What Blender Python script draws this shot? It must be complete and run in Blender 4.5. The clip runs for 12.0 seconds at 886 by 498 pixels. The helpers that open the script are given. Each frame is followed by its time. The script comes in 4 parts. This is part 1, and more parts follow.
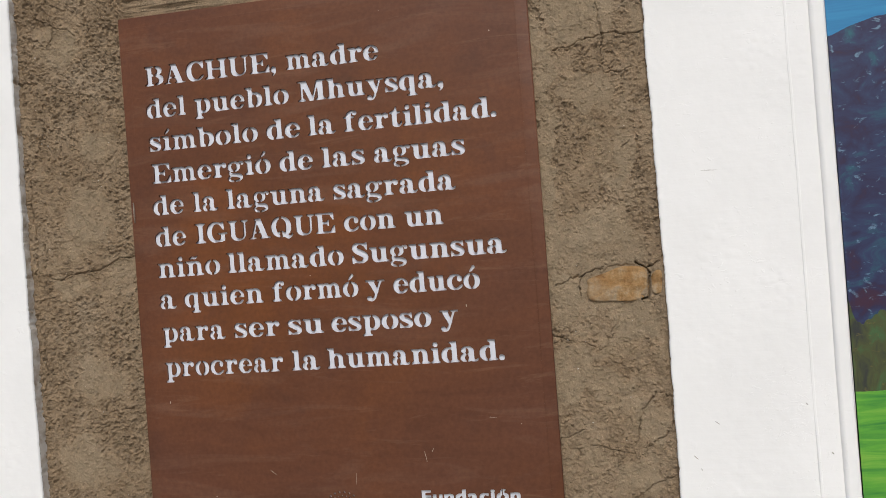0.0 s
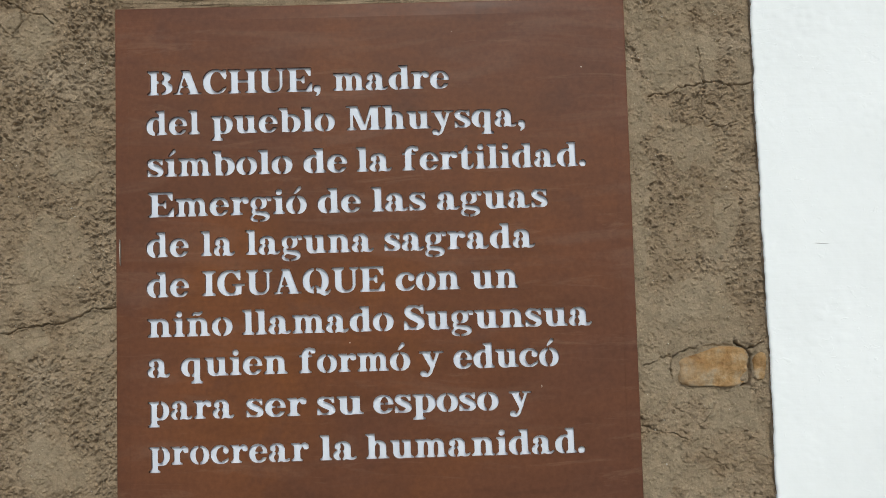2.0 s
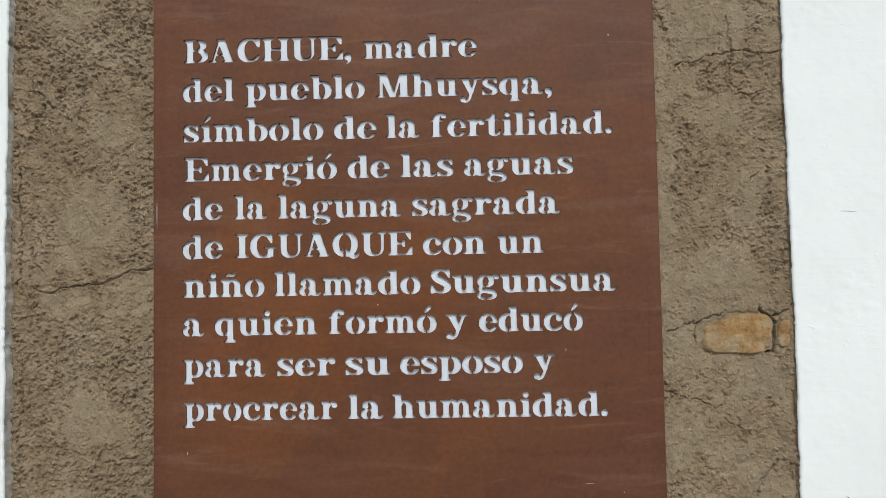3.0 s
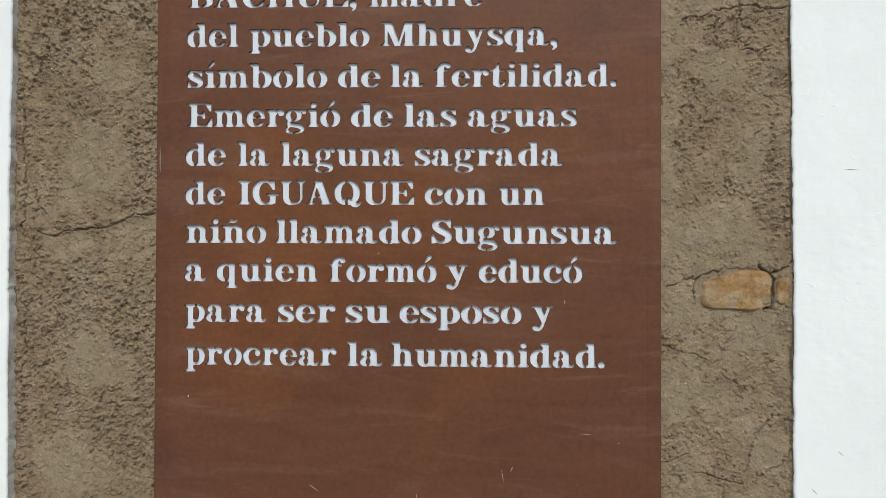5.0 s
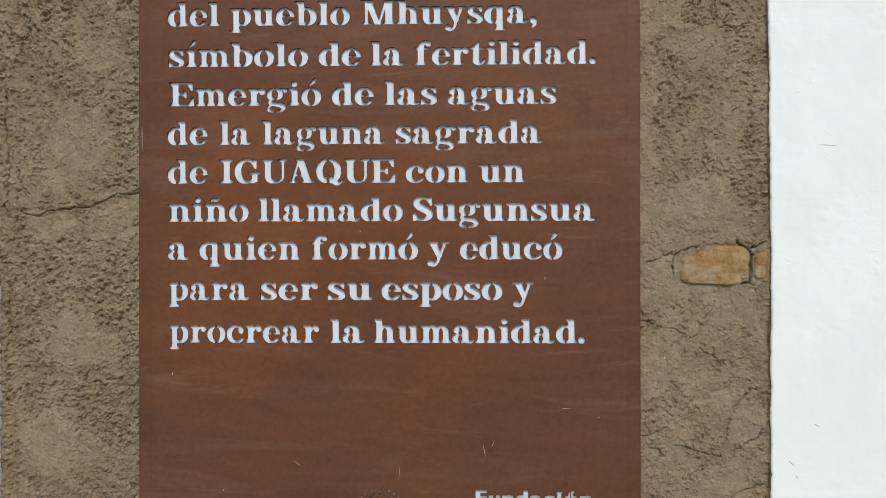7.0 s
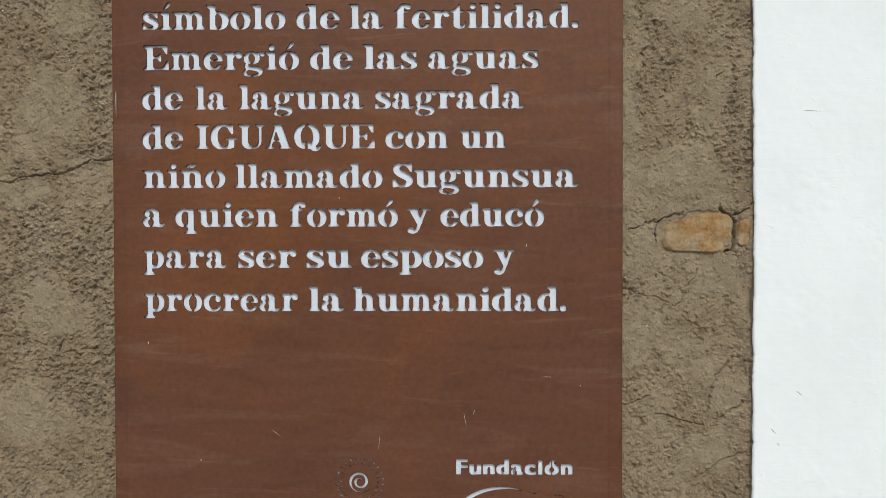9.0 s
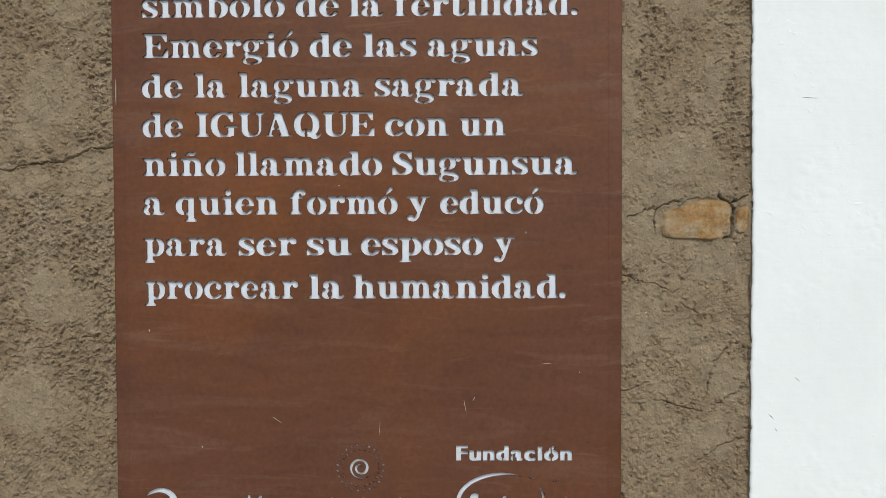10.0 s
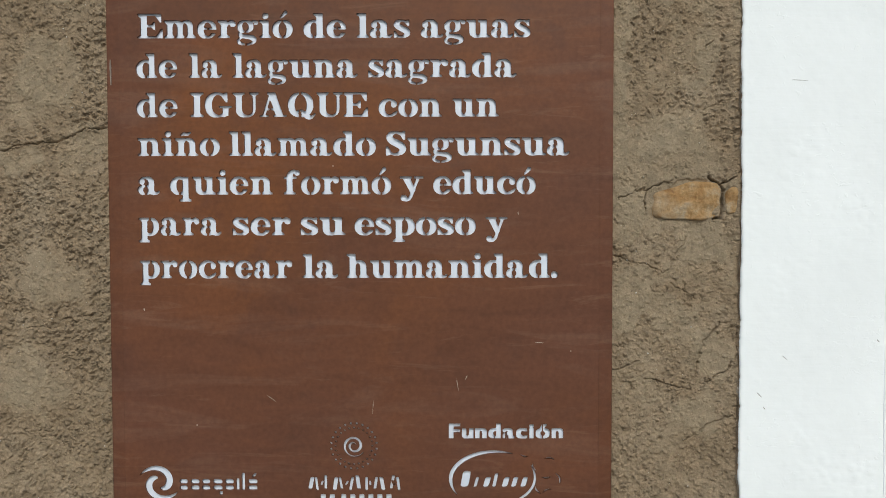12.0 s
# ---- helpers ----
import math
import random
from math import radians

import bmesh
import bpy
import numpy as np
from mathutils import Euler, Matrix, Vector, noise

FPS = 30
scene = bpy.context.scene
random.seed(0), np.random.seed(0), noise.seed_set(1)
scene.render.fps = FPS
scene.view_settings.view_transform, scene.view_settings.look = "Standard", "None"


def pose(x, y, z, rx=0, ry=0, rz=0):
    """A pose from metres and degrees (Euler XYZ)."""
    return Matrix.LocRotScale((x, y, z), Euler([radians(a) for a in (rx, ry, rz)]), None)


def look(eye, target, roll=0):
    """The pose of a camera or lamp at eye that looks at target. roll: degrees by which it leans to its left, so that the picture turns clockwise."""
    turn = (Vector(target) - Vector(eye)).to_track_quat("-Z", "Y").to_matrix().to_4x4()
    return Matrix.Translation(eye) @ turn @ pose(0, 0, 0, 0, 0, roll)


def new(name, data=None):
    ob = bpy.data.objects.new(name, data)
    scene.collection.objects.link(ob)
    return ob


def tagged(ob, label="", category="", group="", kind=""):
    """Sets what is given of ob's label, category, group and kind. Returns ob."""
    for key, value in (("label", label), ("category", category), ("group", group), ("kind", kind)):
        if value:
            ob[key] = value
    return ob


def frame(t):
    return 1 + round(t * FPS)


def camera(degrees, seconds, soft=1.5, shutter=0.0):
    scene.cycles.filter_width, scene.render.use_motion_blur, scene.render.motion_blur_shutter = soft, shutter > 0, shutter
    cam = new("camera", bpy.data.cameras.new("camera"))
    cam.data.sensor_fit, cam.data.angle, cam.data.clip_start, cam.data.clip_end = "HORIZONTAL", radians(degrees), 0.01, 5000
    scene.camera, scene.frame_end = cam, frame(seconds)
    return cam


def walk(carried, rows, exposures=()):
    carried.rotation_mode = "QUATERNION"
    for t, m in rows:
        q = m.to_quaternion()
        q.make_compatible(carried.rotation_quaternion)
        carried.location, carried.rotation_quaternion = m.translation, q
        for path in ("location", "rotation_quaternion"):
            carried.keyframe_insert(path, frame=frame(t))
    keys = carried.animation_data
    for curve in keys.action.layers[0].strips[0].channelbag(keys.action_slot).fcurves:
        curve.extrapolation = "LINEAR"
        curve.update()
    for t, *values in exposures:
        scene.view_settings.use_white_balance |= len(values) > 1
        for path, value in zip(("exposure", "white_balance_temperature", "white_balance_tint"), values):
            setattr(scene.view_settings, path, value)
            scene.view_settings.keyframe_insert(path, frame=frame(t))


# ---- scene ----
cam = camera(60.8, 12.0, soft=0.4)
PATH = [
    (0, (0.436, -1.368, 1.512), (0.117, 0.606, 1.521), -4.3),
    (0.5, (0.296, -1.26, 1.535), (0.068, 0.726, 1.569), -3.4),
    (1, (0.148, -1.204, 1.545), (0.085, 0.794, 1.624), -2.3),
    (1.5, (0.086, -1.166, 1.554), (0.138, 0.831, 1.652), -2.1),
    (2, (0.091, -1.166, 1.565), (0.114, 0.831, 1.671), -1.6),
    (2.5, (0.094, -1.189, 1.548), (0.043, 0.808, 1.639), -1.4),
    (3, (0.093, -1.186, 1.52), (0.04, 0.811, 1.609), -1.0),
    (3.5, (0.097, -1.19, 1.503), (0.036, 0.808, 1.573), -0.5),
    (5.5, (0.1, -1.188, 1.478), (0.033, 0.811, 1.484), 0.3),
    (6, (0.118, -1.19, 1.482), (0.04, 0.809, 1.47), 0.1),
    (6.5, (0.135, -1.188, 1.472), (0.059, 0.81, 1.463), -0.1),
    (7, (0.122, -1.197, 1.458), (0.067, 0.802, 1.459), -0.1),
    (9, (0.137, -1.181, 1.425), (0.108, 0.819, 1.394), -0.1),
    (9.5, (0.135, -1.182, 1.422), (0.112, 0.818, 1.377), -0.1),
    (10, (0.135, -1.185, 1.416), (0.11, 0.814, 1.367), -0.2),
    (10.5, (0.143, -1.185, 1.415), (0.115, 0.814, 1.355), -0.4),
    (11, (0.145, -1.191, 1.417), (0.114, 0.807, 1.346), -0.5),
    (11.5, (0.146, -1.196, 1.403), (0.122, 0.803, 1.343), -0.3),
    (12, (0.136, -1.197, 1.393), (0.128, 0.802, 1.33), -0.1),
]
walk(cam, [(t, look(eye, target, roll)) for t, eye, target, roll in PATH],
     exposures=((0.0, -0.05, 6300, 9), (0.7, -0.05, 6250, 8), (1.4, 0.0, 5950, 1), (12.0, 0.0, 5950, 1)))

# ---- daylight: a high hazy sky in front of the wall ----
world = bpy.data.worlds.new("sky")
scene.world = world
world.use_nodes = True
SUN_EL, SUN_AZ = radians(41), radians(175)   # azimuth clockwise from +y
wn = world.node_tree
sky = wn.nodes.new("ShaderNodeTexSky")
sky.sky_type, sky.sun_disc = "NISHITA", False
sky.sun_elevation, sky.sun_rotation = SUN_EL, SUN_AZ
sky.air_density, sky.dust_density = 1.0, 4.0
wn.nodes["Background"].inputs["Strength"].default_value = 0.10
wn.links.new(sky.outputs[0], wn.nodes["Background"].inputs["Color"])
sun_data = bpy.data.lights.new("sun", "SUN")
sun_data.energy, sun_data.angle, sun_data.color = 1.65, radians(14), (1.0, 0.975, 0.94)
sun = new("sun", sun_data)
sun_from = Vector((math.sin(SUN_AZ) * math.cos(SUN_EL), math.cos(SUN_AZ) * math.cos(SUN_EL), math.sin(SUN_EL)))
sun.matrix_world = look(sun_from * 20, (0, 0, 0))


# ---- materials ----
def material(name, rough=0.8, metal=0.0, spec=0.5):
    m = bpy.data.materials.new(name)
    m.use_nodes = True
    b = m.node_tree.nodes["Principled BSDF"]
    b.inputs["Roughness"].default_value, b.inputs["Metallic"].default_value = rough, metal
    b.inputs["Specular IOR Level"].default_value = spec
    return m, m.node_tree, b


def coords(nt, scale=(1, 1, 1)):
    tc, mp = nt.nodes.new("ShaderNodeTexCoord"), nt.nodes.new("ShaderNodeMapping")
    mp.inputs["Scale"].default_value = scale
    nt.links.new(tc.outputs["Object"], mp.inputs["Vector"])
    return mp.outputs[0]


def noise_tex(nt, vec, scale, detail=4, rough=0.55, distort=0.0):
    n = nt.nodes.new("ShaderNodeTexNoise")
    n.inputs["Scale"].default_value, n.inputs["Detail"].default_value = scale, detail
    n.inputs["Roughness"].default_value, n.inputs["Distortion"].default_value = rough, distort
    nt.links.new(vec, n.inputs["Vector"])
    return n.outputs["Fac"]


def voronoi(nt, vec, scale):
    n = nt.nodes.new("ShaderNodeTexVoronoi")
    n.inputs["Scale"].default_value = scale
    nt.links.new(vec, n.inputs["Vector"])
    return n.outputs["Distance"]


def ramp(nt, fac, *stops):
    r = nt.nodes.new("ShaderNodeValToRGB")
    e = r.color_ramp.elements
    while len(e) < len(stops):
        e.new(0.5)
    for el, (p, c) in zip(e, stops):
        el.position = p
        el.color = (*c, 1) if len(c) == 3 else c
    nt.links.new(fac, r.inputs[0])
    return r.outputs[0]


def grey(v):
    return (v, v, v)


def blend(nt, fac, a, b, how="MIX"):
    n = nt.nodes.new("ShaderNodeMix")
    n.data_type, n.blend_type = "RGBA", how
    for sock, v in ((n.inputs[0], fac), (n.inputs[6], a), (n.inputs[7], b)):
        if isinstance(v, (int, float)):
            sock.default_value = v
        elif isinstance(v, tuple):
            sock.default_value = (*v, 1)
        else:
            nt.links.new(v, sock)
    return n.outputs[2]


def bump(nt, bsdf, *layers):
    last = None
    for height, strength, dist in layers:
        n = nt.nodes.new("ShaderNodeBump")
        n.inputs["Strength"].default_value, n.inputs["Distance"].default_value = strength, dist
        nt.links.new(height, n.inputs["Height"])
        if last is not None:
            nt.links.new(last, n.inputs["Normal"])
        last = n.outputs[0]
    nt.links.new(last, bsdf.inputs["Normal"])


def mud_material():
    m, nt, b = material("earth_render", 0.95, spec=0.2)
    v = coords(nt)
    at = nt.nodes.new("ShaderNodeAttribute")
    at.attribute_name = "coarseness"
    coarse = at.outputs["Fac"]
    times = lambda a: blend(nt, 1.0, a, ramp(nt, coarse, (0.1, grey(0.12)), (0.75, grey(1))), "MULTIPLY")
    big = noise_tex(nt, v, 9, 5, 0.6, 0.4)
    mid = noise_tex(nt, v, 55, 5, 0.6)
    fine = noise_tex(nt, v, 420, 3, 0.7)
    col = ramp(nt, big, (0.3, (0.205, 0.147, 0.091)), (0.52, (0.243, 0.180, 0.116)), (0.72, (0.275, 0.213, 0.145)))
    col = blend(nt, ramp(nt, coarse, (0.08, grey(0.5)), (0.4, grey(0))), col, (0.252, 0.203, 0.136))
    col = blend(nt, 0.55, col, ramp(nt, mid, (0.25, grey(0.28)), (0.75, grey(0.72))), "OVERLAY")
    col = blend(nt, 0.25, col, ramp(nt, fine, (0.3, grey(0.18)), (0.7, grey(0.82))), "OVERLAY")
    # single grains and pits, each with a tone of its own
    def specks(scale, size, share):
        cells = nt.nodes.new("ShaderNodeTexVoronoi")
        cells.inputs["Scale"].default_value = scale
        wob = nt.nodes.new("ShaderNodeVectorMath")
        wob.operation = "MULTIPLY_ADD"
        jitter = nt.nodes.new("ShaderNodeTexNoise")
        jitter.inputs["Scale"].default_value = scale * 1.7
        wob.inputs[1].default_value = (0.9 / scale,) * 3
        nt.links.new(v, jitter.inputs["Vector"])
        nt.links.new(jitter.outputs["Color"], wob.inputs[0])
        nt.links.new(v, wob.inputs[2])
        nt.links.new(wob.outputs[0], cells.inputs["Vector"])
        tone = nt.nodes.new("ShaderNodeSeparateColor")
        nt.links.new(cells.outputs["Color"], tone.inputs[0])
        spot = ramp(nt, cells.outputs["Distance"], (size * 0.2, grey(1)), (size, grey(0)))
        here = ramp(nt, tone.outputs[0], (1 - share - 0.01, grey(0)), (1 - share, grey(1)))
        return blend(nt, 1.0, spot, here, "MULTIPLY"), tone.outputs[1]

    grains, shade_of = specks(230, 0.55, 0.34)
    pits, _ = specks(250, 0.50, 0.20)
    dust, dust_tone = specks(480, 0.50, 0.40)
    tint = blend(nt, 1.0, col, ramp(nt, shade_of, (0.0, grey(0.30)), (0.6, grey(0.52)), (1.0, grey(0.78))), "OVERLAY")
    col = blend(nt, blend(nt, 1.0, grains, grey(0.75), "MULTIPLY"), col, tint)
    tint = blend(nt, 1.0, col, ramp(nt, dust_tone, (0.0, grey(0.28)), (1.0, grey(0.72))), "OVERLAY")
    col = blend(nt, blend(nt, 1.0, dust, grey(0.6), "MULTIPLY"), col, tint)
    grit = ramp(nt, voronoi(nt, v, 95), (0.03, grey(1)), (0.09, grey(0)))
    sparse = ramp(nt, noise_tex(nt, v, 38, 2), (0.62, grey(0)), (0.68, grey(0.6)))
    col = blend(nt, blend(nt, 1.0, grit, sparse, "MULTIPLY"), col, (0.45, 0.38, 0.30))
    nt.links.new(col, b.inputs["Base Color"])
    loosely = lambda a: blend(nt, 1.0, a, ramp(nt, coarse, (0.05, grey(0.30)), (0.6, grey(1))), "MULTIPLY")
    sunk = blend(nt, 1.0, grey(1), loosely(pits), "SUBTRACT")
    bump(nt, b, (mid, 0.2, 0.003), (sunk, 0.8, 0.0015), (loosely(grains), 0.9, 0.0018), (loosely(dust), 0.7, 0.0010), (times(fine), 0.5, 0.0015))
    return m


def plaster_material():
    m, nt, b = material("white_plaster_paint", 0.75, spec=0.3)
    v = coords(nt)
    col = ramp(nt, noise_tex(nt, v, 5, 4), (0.3, (0.77, 0.775, 0.77)), (0.7, (0.82, 0.825, 0.82)))
    col = blend(nt, 0.12, col, ramp(nt, noise_tex(nt, v, 60, 5, 0.6), (0.3, grey(0.35)), (0.7, grey(0.65))), "OVERLAY")
    nt.links.new(col, b.inputs["Base Color"])
    brush = noise_tex(nt, coords(nt, (1, 1, 14)), 7, 4, 0.6)
    lumps = ramp(nt, noise_tex(nt, v, 55, 3, 0.5, 1.6), (0.64, grey(0)), (0.70, grey(1)))
    nibs = ramp(nt, noise_tex(nt, coords(nt, (1, 1, 1.5)), 34, 5, 0.62, 2.2), (0.585, grey(0)), (0.62, grey(1)), (0.70, grey(0.45)))
    some = ramp(nt, noise_tex(nt, v, 7, 3, 0.6), (0.55, grey(0)), (0.66, grey(1)))
    lumps = blend(nt, 1.0, lumps, ramp(nt, noise_tex(nt, v, 5, 3, 0.6), (0.48, grey(0.1)), (0.62, grey(1))), "MULTIPLY")
    nibs = blend(nt, 1.0, nibs, some, "MULTIPLY")
    dent = ramp(nt, noise_tex(nt, coords(nt, (0.35, 1, 2.4)), 20, 4, 0.6, 1.0), (0.285, grey(0)), (0.315, grey(1)))
    bump(nt, b, (noise_tex(nt, v, 16, 4), 0.22, 0.006), (brush, 0.08, 0.004), (dent, 0.25, 0.0012), (nibs, 0.34, 0.0013), (lumps, 0.42, 0.0011), (noise_tex(nt, v, 300, 2), 0.12, 0.0006))
    return m


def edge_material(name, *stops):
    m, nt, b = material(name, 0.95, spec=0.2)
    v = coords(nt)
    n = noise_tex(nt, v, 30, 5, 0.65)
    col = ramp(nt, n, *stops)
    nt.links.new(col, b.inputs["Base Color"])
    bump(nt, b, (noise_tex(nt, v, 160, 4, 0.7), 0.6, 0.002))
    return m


def steel_material():
    m, nt, b = material("weathering_steel", 0.5, spec=0.2)
    v = coords(nt)
    cloud = noise_tex(nt, v, 3.2, 5, 0.6, 0.5)
    streak = noise_tex(nt, coords(nt, (1.0, 1, 4.5)), 4.5, 5, 0.6, 1.6)
    fine = noise_tex(nt, v, 130, 4, 0.65)
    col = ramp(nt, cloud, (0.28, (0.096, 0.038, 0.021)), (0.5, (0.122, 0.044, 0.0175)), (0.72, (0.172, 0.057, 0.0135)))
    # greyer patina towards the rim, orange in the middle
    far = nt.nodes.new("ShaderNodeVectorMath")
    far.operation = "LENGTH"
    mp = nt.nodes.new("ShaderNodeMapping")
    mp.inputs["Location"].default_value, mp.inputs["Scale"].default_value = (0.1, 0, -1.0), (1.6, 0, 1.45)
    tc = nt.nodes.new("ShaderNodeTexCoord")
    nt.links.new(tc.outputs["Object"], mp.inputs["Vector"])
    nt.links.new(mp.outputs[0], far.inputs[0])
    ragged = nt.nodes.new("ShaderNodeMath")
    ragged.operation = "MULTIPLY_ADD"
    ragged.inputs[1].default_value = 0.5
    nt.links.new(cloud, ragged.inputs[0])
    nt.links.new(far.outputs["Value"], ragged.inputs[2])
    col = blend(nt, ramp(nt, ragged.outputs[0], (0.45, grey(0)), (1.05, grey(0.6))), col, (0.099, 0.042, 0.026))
    col = blend(nt, 0.26, col, ramp(nt, streak, (0.28, (0.26, 0.27, 0.31)), (0.5, grey(0.5)), (0.72, (0.72, 0.67, 0.62))), "OVERLAY")
    wipe = noise_tex(nt, coords(nt, (0.55, 1, 2.6)), 6.5, 6, 0.62, 0.9)
    col = blend(nt, ramp(nt, wipe, (0.52, grey(0)), (0.66, grey(0.42))), col, (0.158, 0.080, 0.052))
    col = blend(nt, ramp(nt, noise_tex(nt, v, 9, 5, 0.65, 0.4), (0.56, grey(0)), (0.72, grey(0.5))), col, (0.075, 0.034, 0.022))
    col = blend(nt, 0.25, col, ramp(nt, fine, (0.25, grey(0.2)), (0.75, grey(0.8))), "OVERLAY")
    # thin pale scuffs and a few flecks of paint
    scuff = ramp(nt, noise_tex(nt, coords(nt, (1.5, 1, 12)), 2.6, 7, 0.7, 1.2), (0.58, grey(0)), (0.74, grey(0.36)))
    col = blend(nt, scuff, col, (0.24, 0.135, 0.09))
    fleck = ramp(nt, voronoi(nt, v, 24), (0.022, grey(0.8)), (0.034, grey(0)))
    some = ramp(nt, noise_tex(nt, v, 13, 2), (0.60, grey(0)), (0.63, grey(1)))
    col = blend(nt, blend(nt, 1.0, fleck, some, "MULTIPLY"), col, (0.5, 0.42, 0.36))
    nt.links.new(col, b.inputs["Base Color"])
    nt.links.new(ramp(nt, streak, (0.3, grey(0.40)), (0.7, grey(0.58))), b.inputs["Roughness"])
    bump(nt, b, (cloud, 0.05, 0.01), (fine, 0.10, 0.0006))
    return m


def plain(name, a, c, scale, rough, spec=0.4, relief=0.2):
    m, nt, b = material(name, rough, spec=spec)
    v = coords(nt)
    n = noise_tex(nt, v, scale, 5, 0.6)
    nt.links.new(ramp(nt, n, (0.3, a), (0.7, c)), b.inputs["Base Color"])
    bump(nt, b, (noise_tex(nt, v, scale * 8, 3), relief, 0.001))
    return m


def brushed(name, stops, stretch, scale, dabs=None):
    """Painted brush strokes: colour stops over stretched noise, with pale dabs on top."""
    m, nt, b = material(name, 0.45, spec=0.4)
    n = noise_tex(nt, coords(nt, stretch), scale, 6, 0.65, 0.7)
    col = ramp(nt, n, *stops)
    if dabs:
        d = noise_tex(nt, coords(nt, (1.0, 1, 1.6)), 44, 5, 0.65, 0.5)
        col = blend(nt, ramp(nt, d, (0.60, grey(0)), (0.68, grey(0.7))), col, dabs)
    nt.links.new(col, b.inputs["Base Color"])
    bump(nt, b, (n, 0.2, 0.002))
    return m


def stone_material():
    m, nt, b = material("ochre_sandstone", 0.85, spec=0.25)
    v = coords(nt)
    n = noise_tex(nt, v, 26, 6, 0.62, 0.2)
    col = ramp(nt, n, (0.32, (0.14, 0.070, 0.026)), (0.43, (0.26, 0.145, 0.056)), (0.53, (0.31, 0.195, 0.09)), (0.64, (0.32, 0.25, 0.165)))
    col = blend(nt, 0.4, col, ramp(nt, noise_tex(nt, v, 200, 3), (0.3, grey(0.3)), (0.7, grey(0.7))), "OVERLAY")
    # earth dust lies over one side of the face
    sep, add = nt.nodes.new("ShaderNodeSeparateXYZ"), nt.nodes.new("ShaderNodeMath")
    nt.links.new(coords(nt), sep.inputs[0])
    add.operation = "MULTIPLY_ADD"
    add.inputs[1].default_value = -4.5
    nt.links.new(sep.outputs["X"], add.inputs[0])
    nt.links.new(noise_tex(nt, v, 32, 6, 0.7, 0.5), add.inputs[2])
    col = blend(nt, ramp(nt, add.outputs[0], (0.56, grey(0)), (0.84, grey(0.8))), col, (0.30, 0.225, 0.145))
    nt.links.new(col, b.inputs["Base Color"])
    bump(nt, b, (n, 0.8, 0.008), (noise_tex(nt, v, 150, 4), 0.7, 0.002))
    return m


MUD, WHITE, STEEL = mud_material(), plaster_material(), steel_material()
# the coat's broken edge: paler colours on the left, browner on the right
PALE_EDGE = edge_material("pale_broken_edge", (0.32, (0.30, 0.23, 0.16)), (0.42, (0.56, 0.50, 0.42)), (0.56, (0.74, 0.71, 0.66)))
BROWN_EDGE = edge_material("brown_broken_edge", (0.36, (0.21, 0.15, 0.095)), (0.52, (0.32, 0.25, 0.175)), (0.68, (0.56, 0.51, 0.44)))
BACKING = plain("pale_backing_sheet", (0.62, 0.65, 0.73), (0.69, 0.72, 0.80), 14, 0.5)
STONE = stone_material()
CORE = plain("earth_wall_core", (0.22, 0.15, 0.09), (0.27, 0.19, 0.12), 12, 0.95)
GROUND_GREY = plain("plain_grey_ground", (0.30, 0.29, 0.27), (0.38, 0.37, 0.35), 6, 0.9)
INK = plain("dark_scratch", (0.16, 0.15, 0.13), (0.30, 0.28, 0.25), 90, 0.9)
GRIT = plain("pale_grit", (0.36, 0.32, 0.26), (0.48, 0.44, 0.38), 60, 0.8)
SKY_PAINT = brushed("painted_sky", ((0.3, (0.012, 0.14, 0.33)), (0.7, (0.03, 0.23, 0.45))), (1, 1, 6), 5)
HILL_PAINT = brushed("painted_mountain", ((0.30, (0.040, 0.014, 0.036)), (0.42, (0.020, 0.018, 0.060)), (0.55, (0.022, 0.036, 0.095)), (0.70, (0.02, 0.105, 0.14))), (1, 1, 1.5), 13, (0.17, 0.29, 0.40))
TREE_PAINT = brushed("painted_trees", ((0.3, (0.025, 0.03, 0.03)), (0.5, (0.06, 0.07, 0.025)), (0.7, (0.045, 0.12, 0.045))), (1.6, 1, 0.8), 26, (0.16, 0.13, 0.03))
MEADOW_PAINT = brushed("painted_meadow", ((0.3, (0.03, 0.19, 0.035)), (0.5, (0.10, 0.33, 0.035)), (0.7, (0.22, 0.42, 0.06))), (0.7, 1, 7), 8)


# ---- mesh helpers ----
def thing(name, label, category, at=(0, 0, 0), kind="", group=""):
    ob = new(name)
    ob.location = at
    return tagged(ob, label, category, group, kind)


def mesh_ob(name, verts, faces, mat, parent=None, label="", smooth=False):
    me = bpy.data.meshes.new(name)
    if isinstance(faces, np.ndarray):
        me.vertices.add(len(verts))
        me.vertices.foreach_set("co", np.asarray(verts, np.float32).ravel())
        me.loops.add(faces.size)
        me.loops.foreach_set("vertex_index", faces.astype(np.int32).ravel())
        me.polygons.add(len(faces))
        me.polygons.foreach_set("loop_start", np.arange(0, faces.size, faces.shape[1], dtype=np.int32))
        me.update(calc_edges=True)
    else:
        me.from_pydata(verts, [], faces, shade_flat=not smooth)
    me.materials.append(mat)
    if smooth:
        me.polygons.foreach_set("use_smooth", [True] * len(me.polygons))
    me.update()
    ob = new(name, me)
    if parent is not None:
        ob.parent = parent
    if label:
        tagged(ob, label)
    return ob


def part(name, bm, mat, parent, label=""):
    me = bpy.data.meshes.new(name)
    bmesh.ops.recalc_face_normals(bm, faces=bm.faces)
    bm.to_mesh(me)
    bm.free()
    me.materials.append(mat)
    ob = new(name, me)
    if parent is not None:
        ob.parent = parent
    if label:
        tagged(ob, label)
    return ob


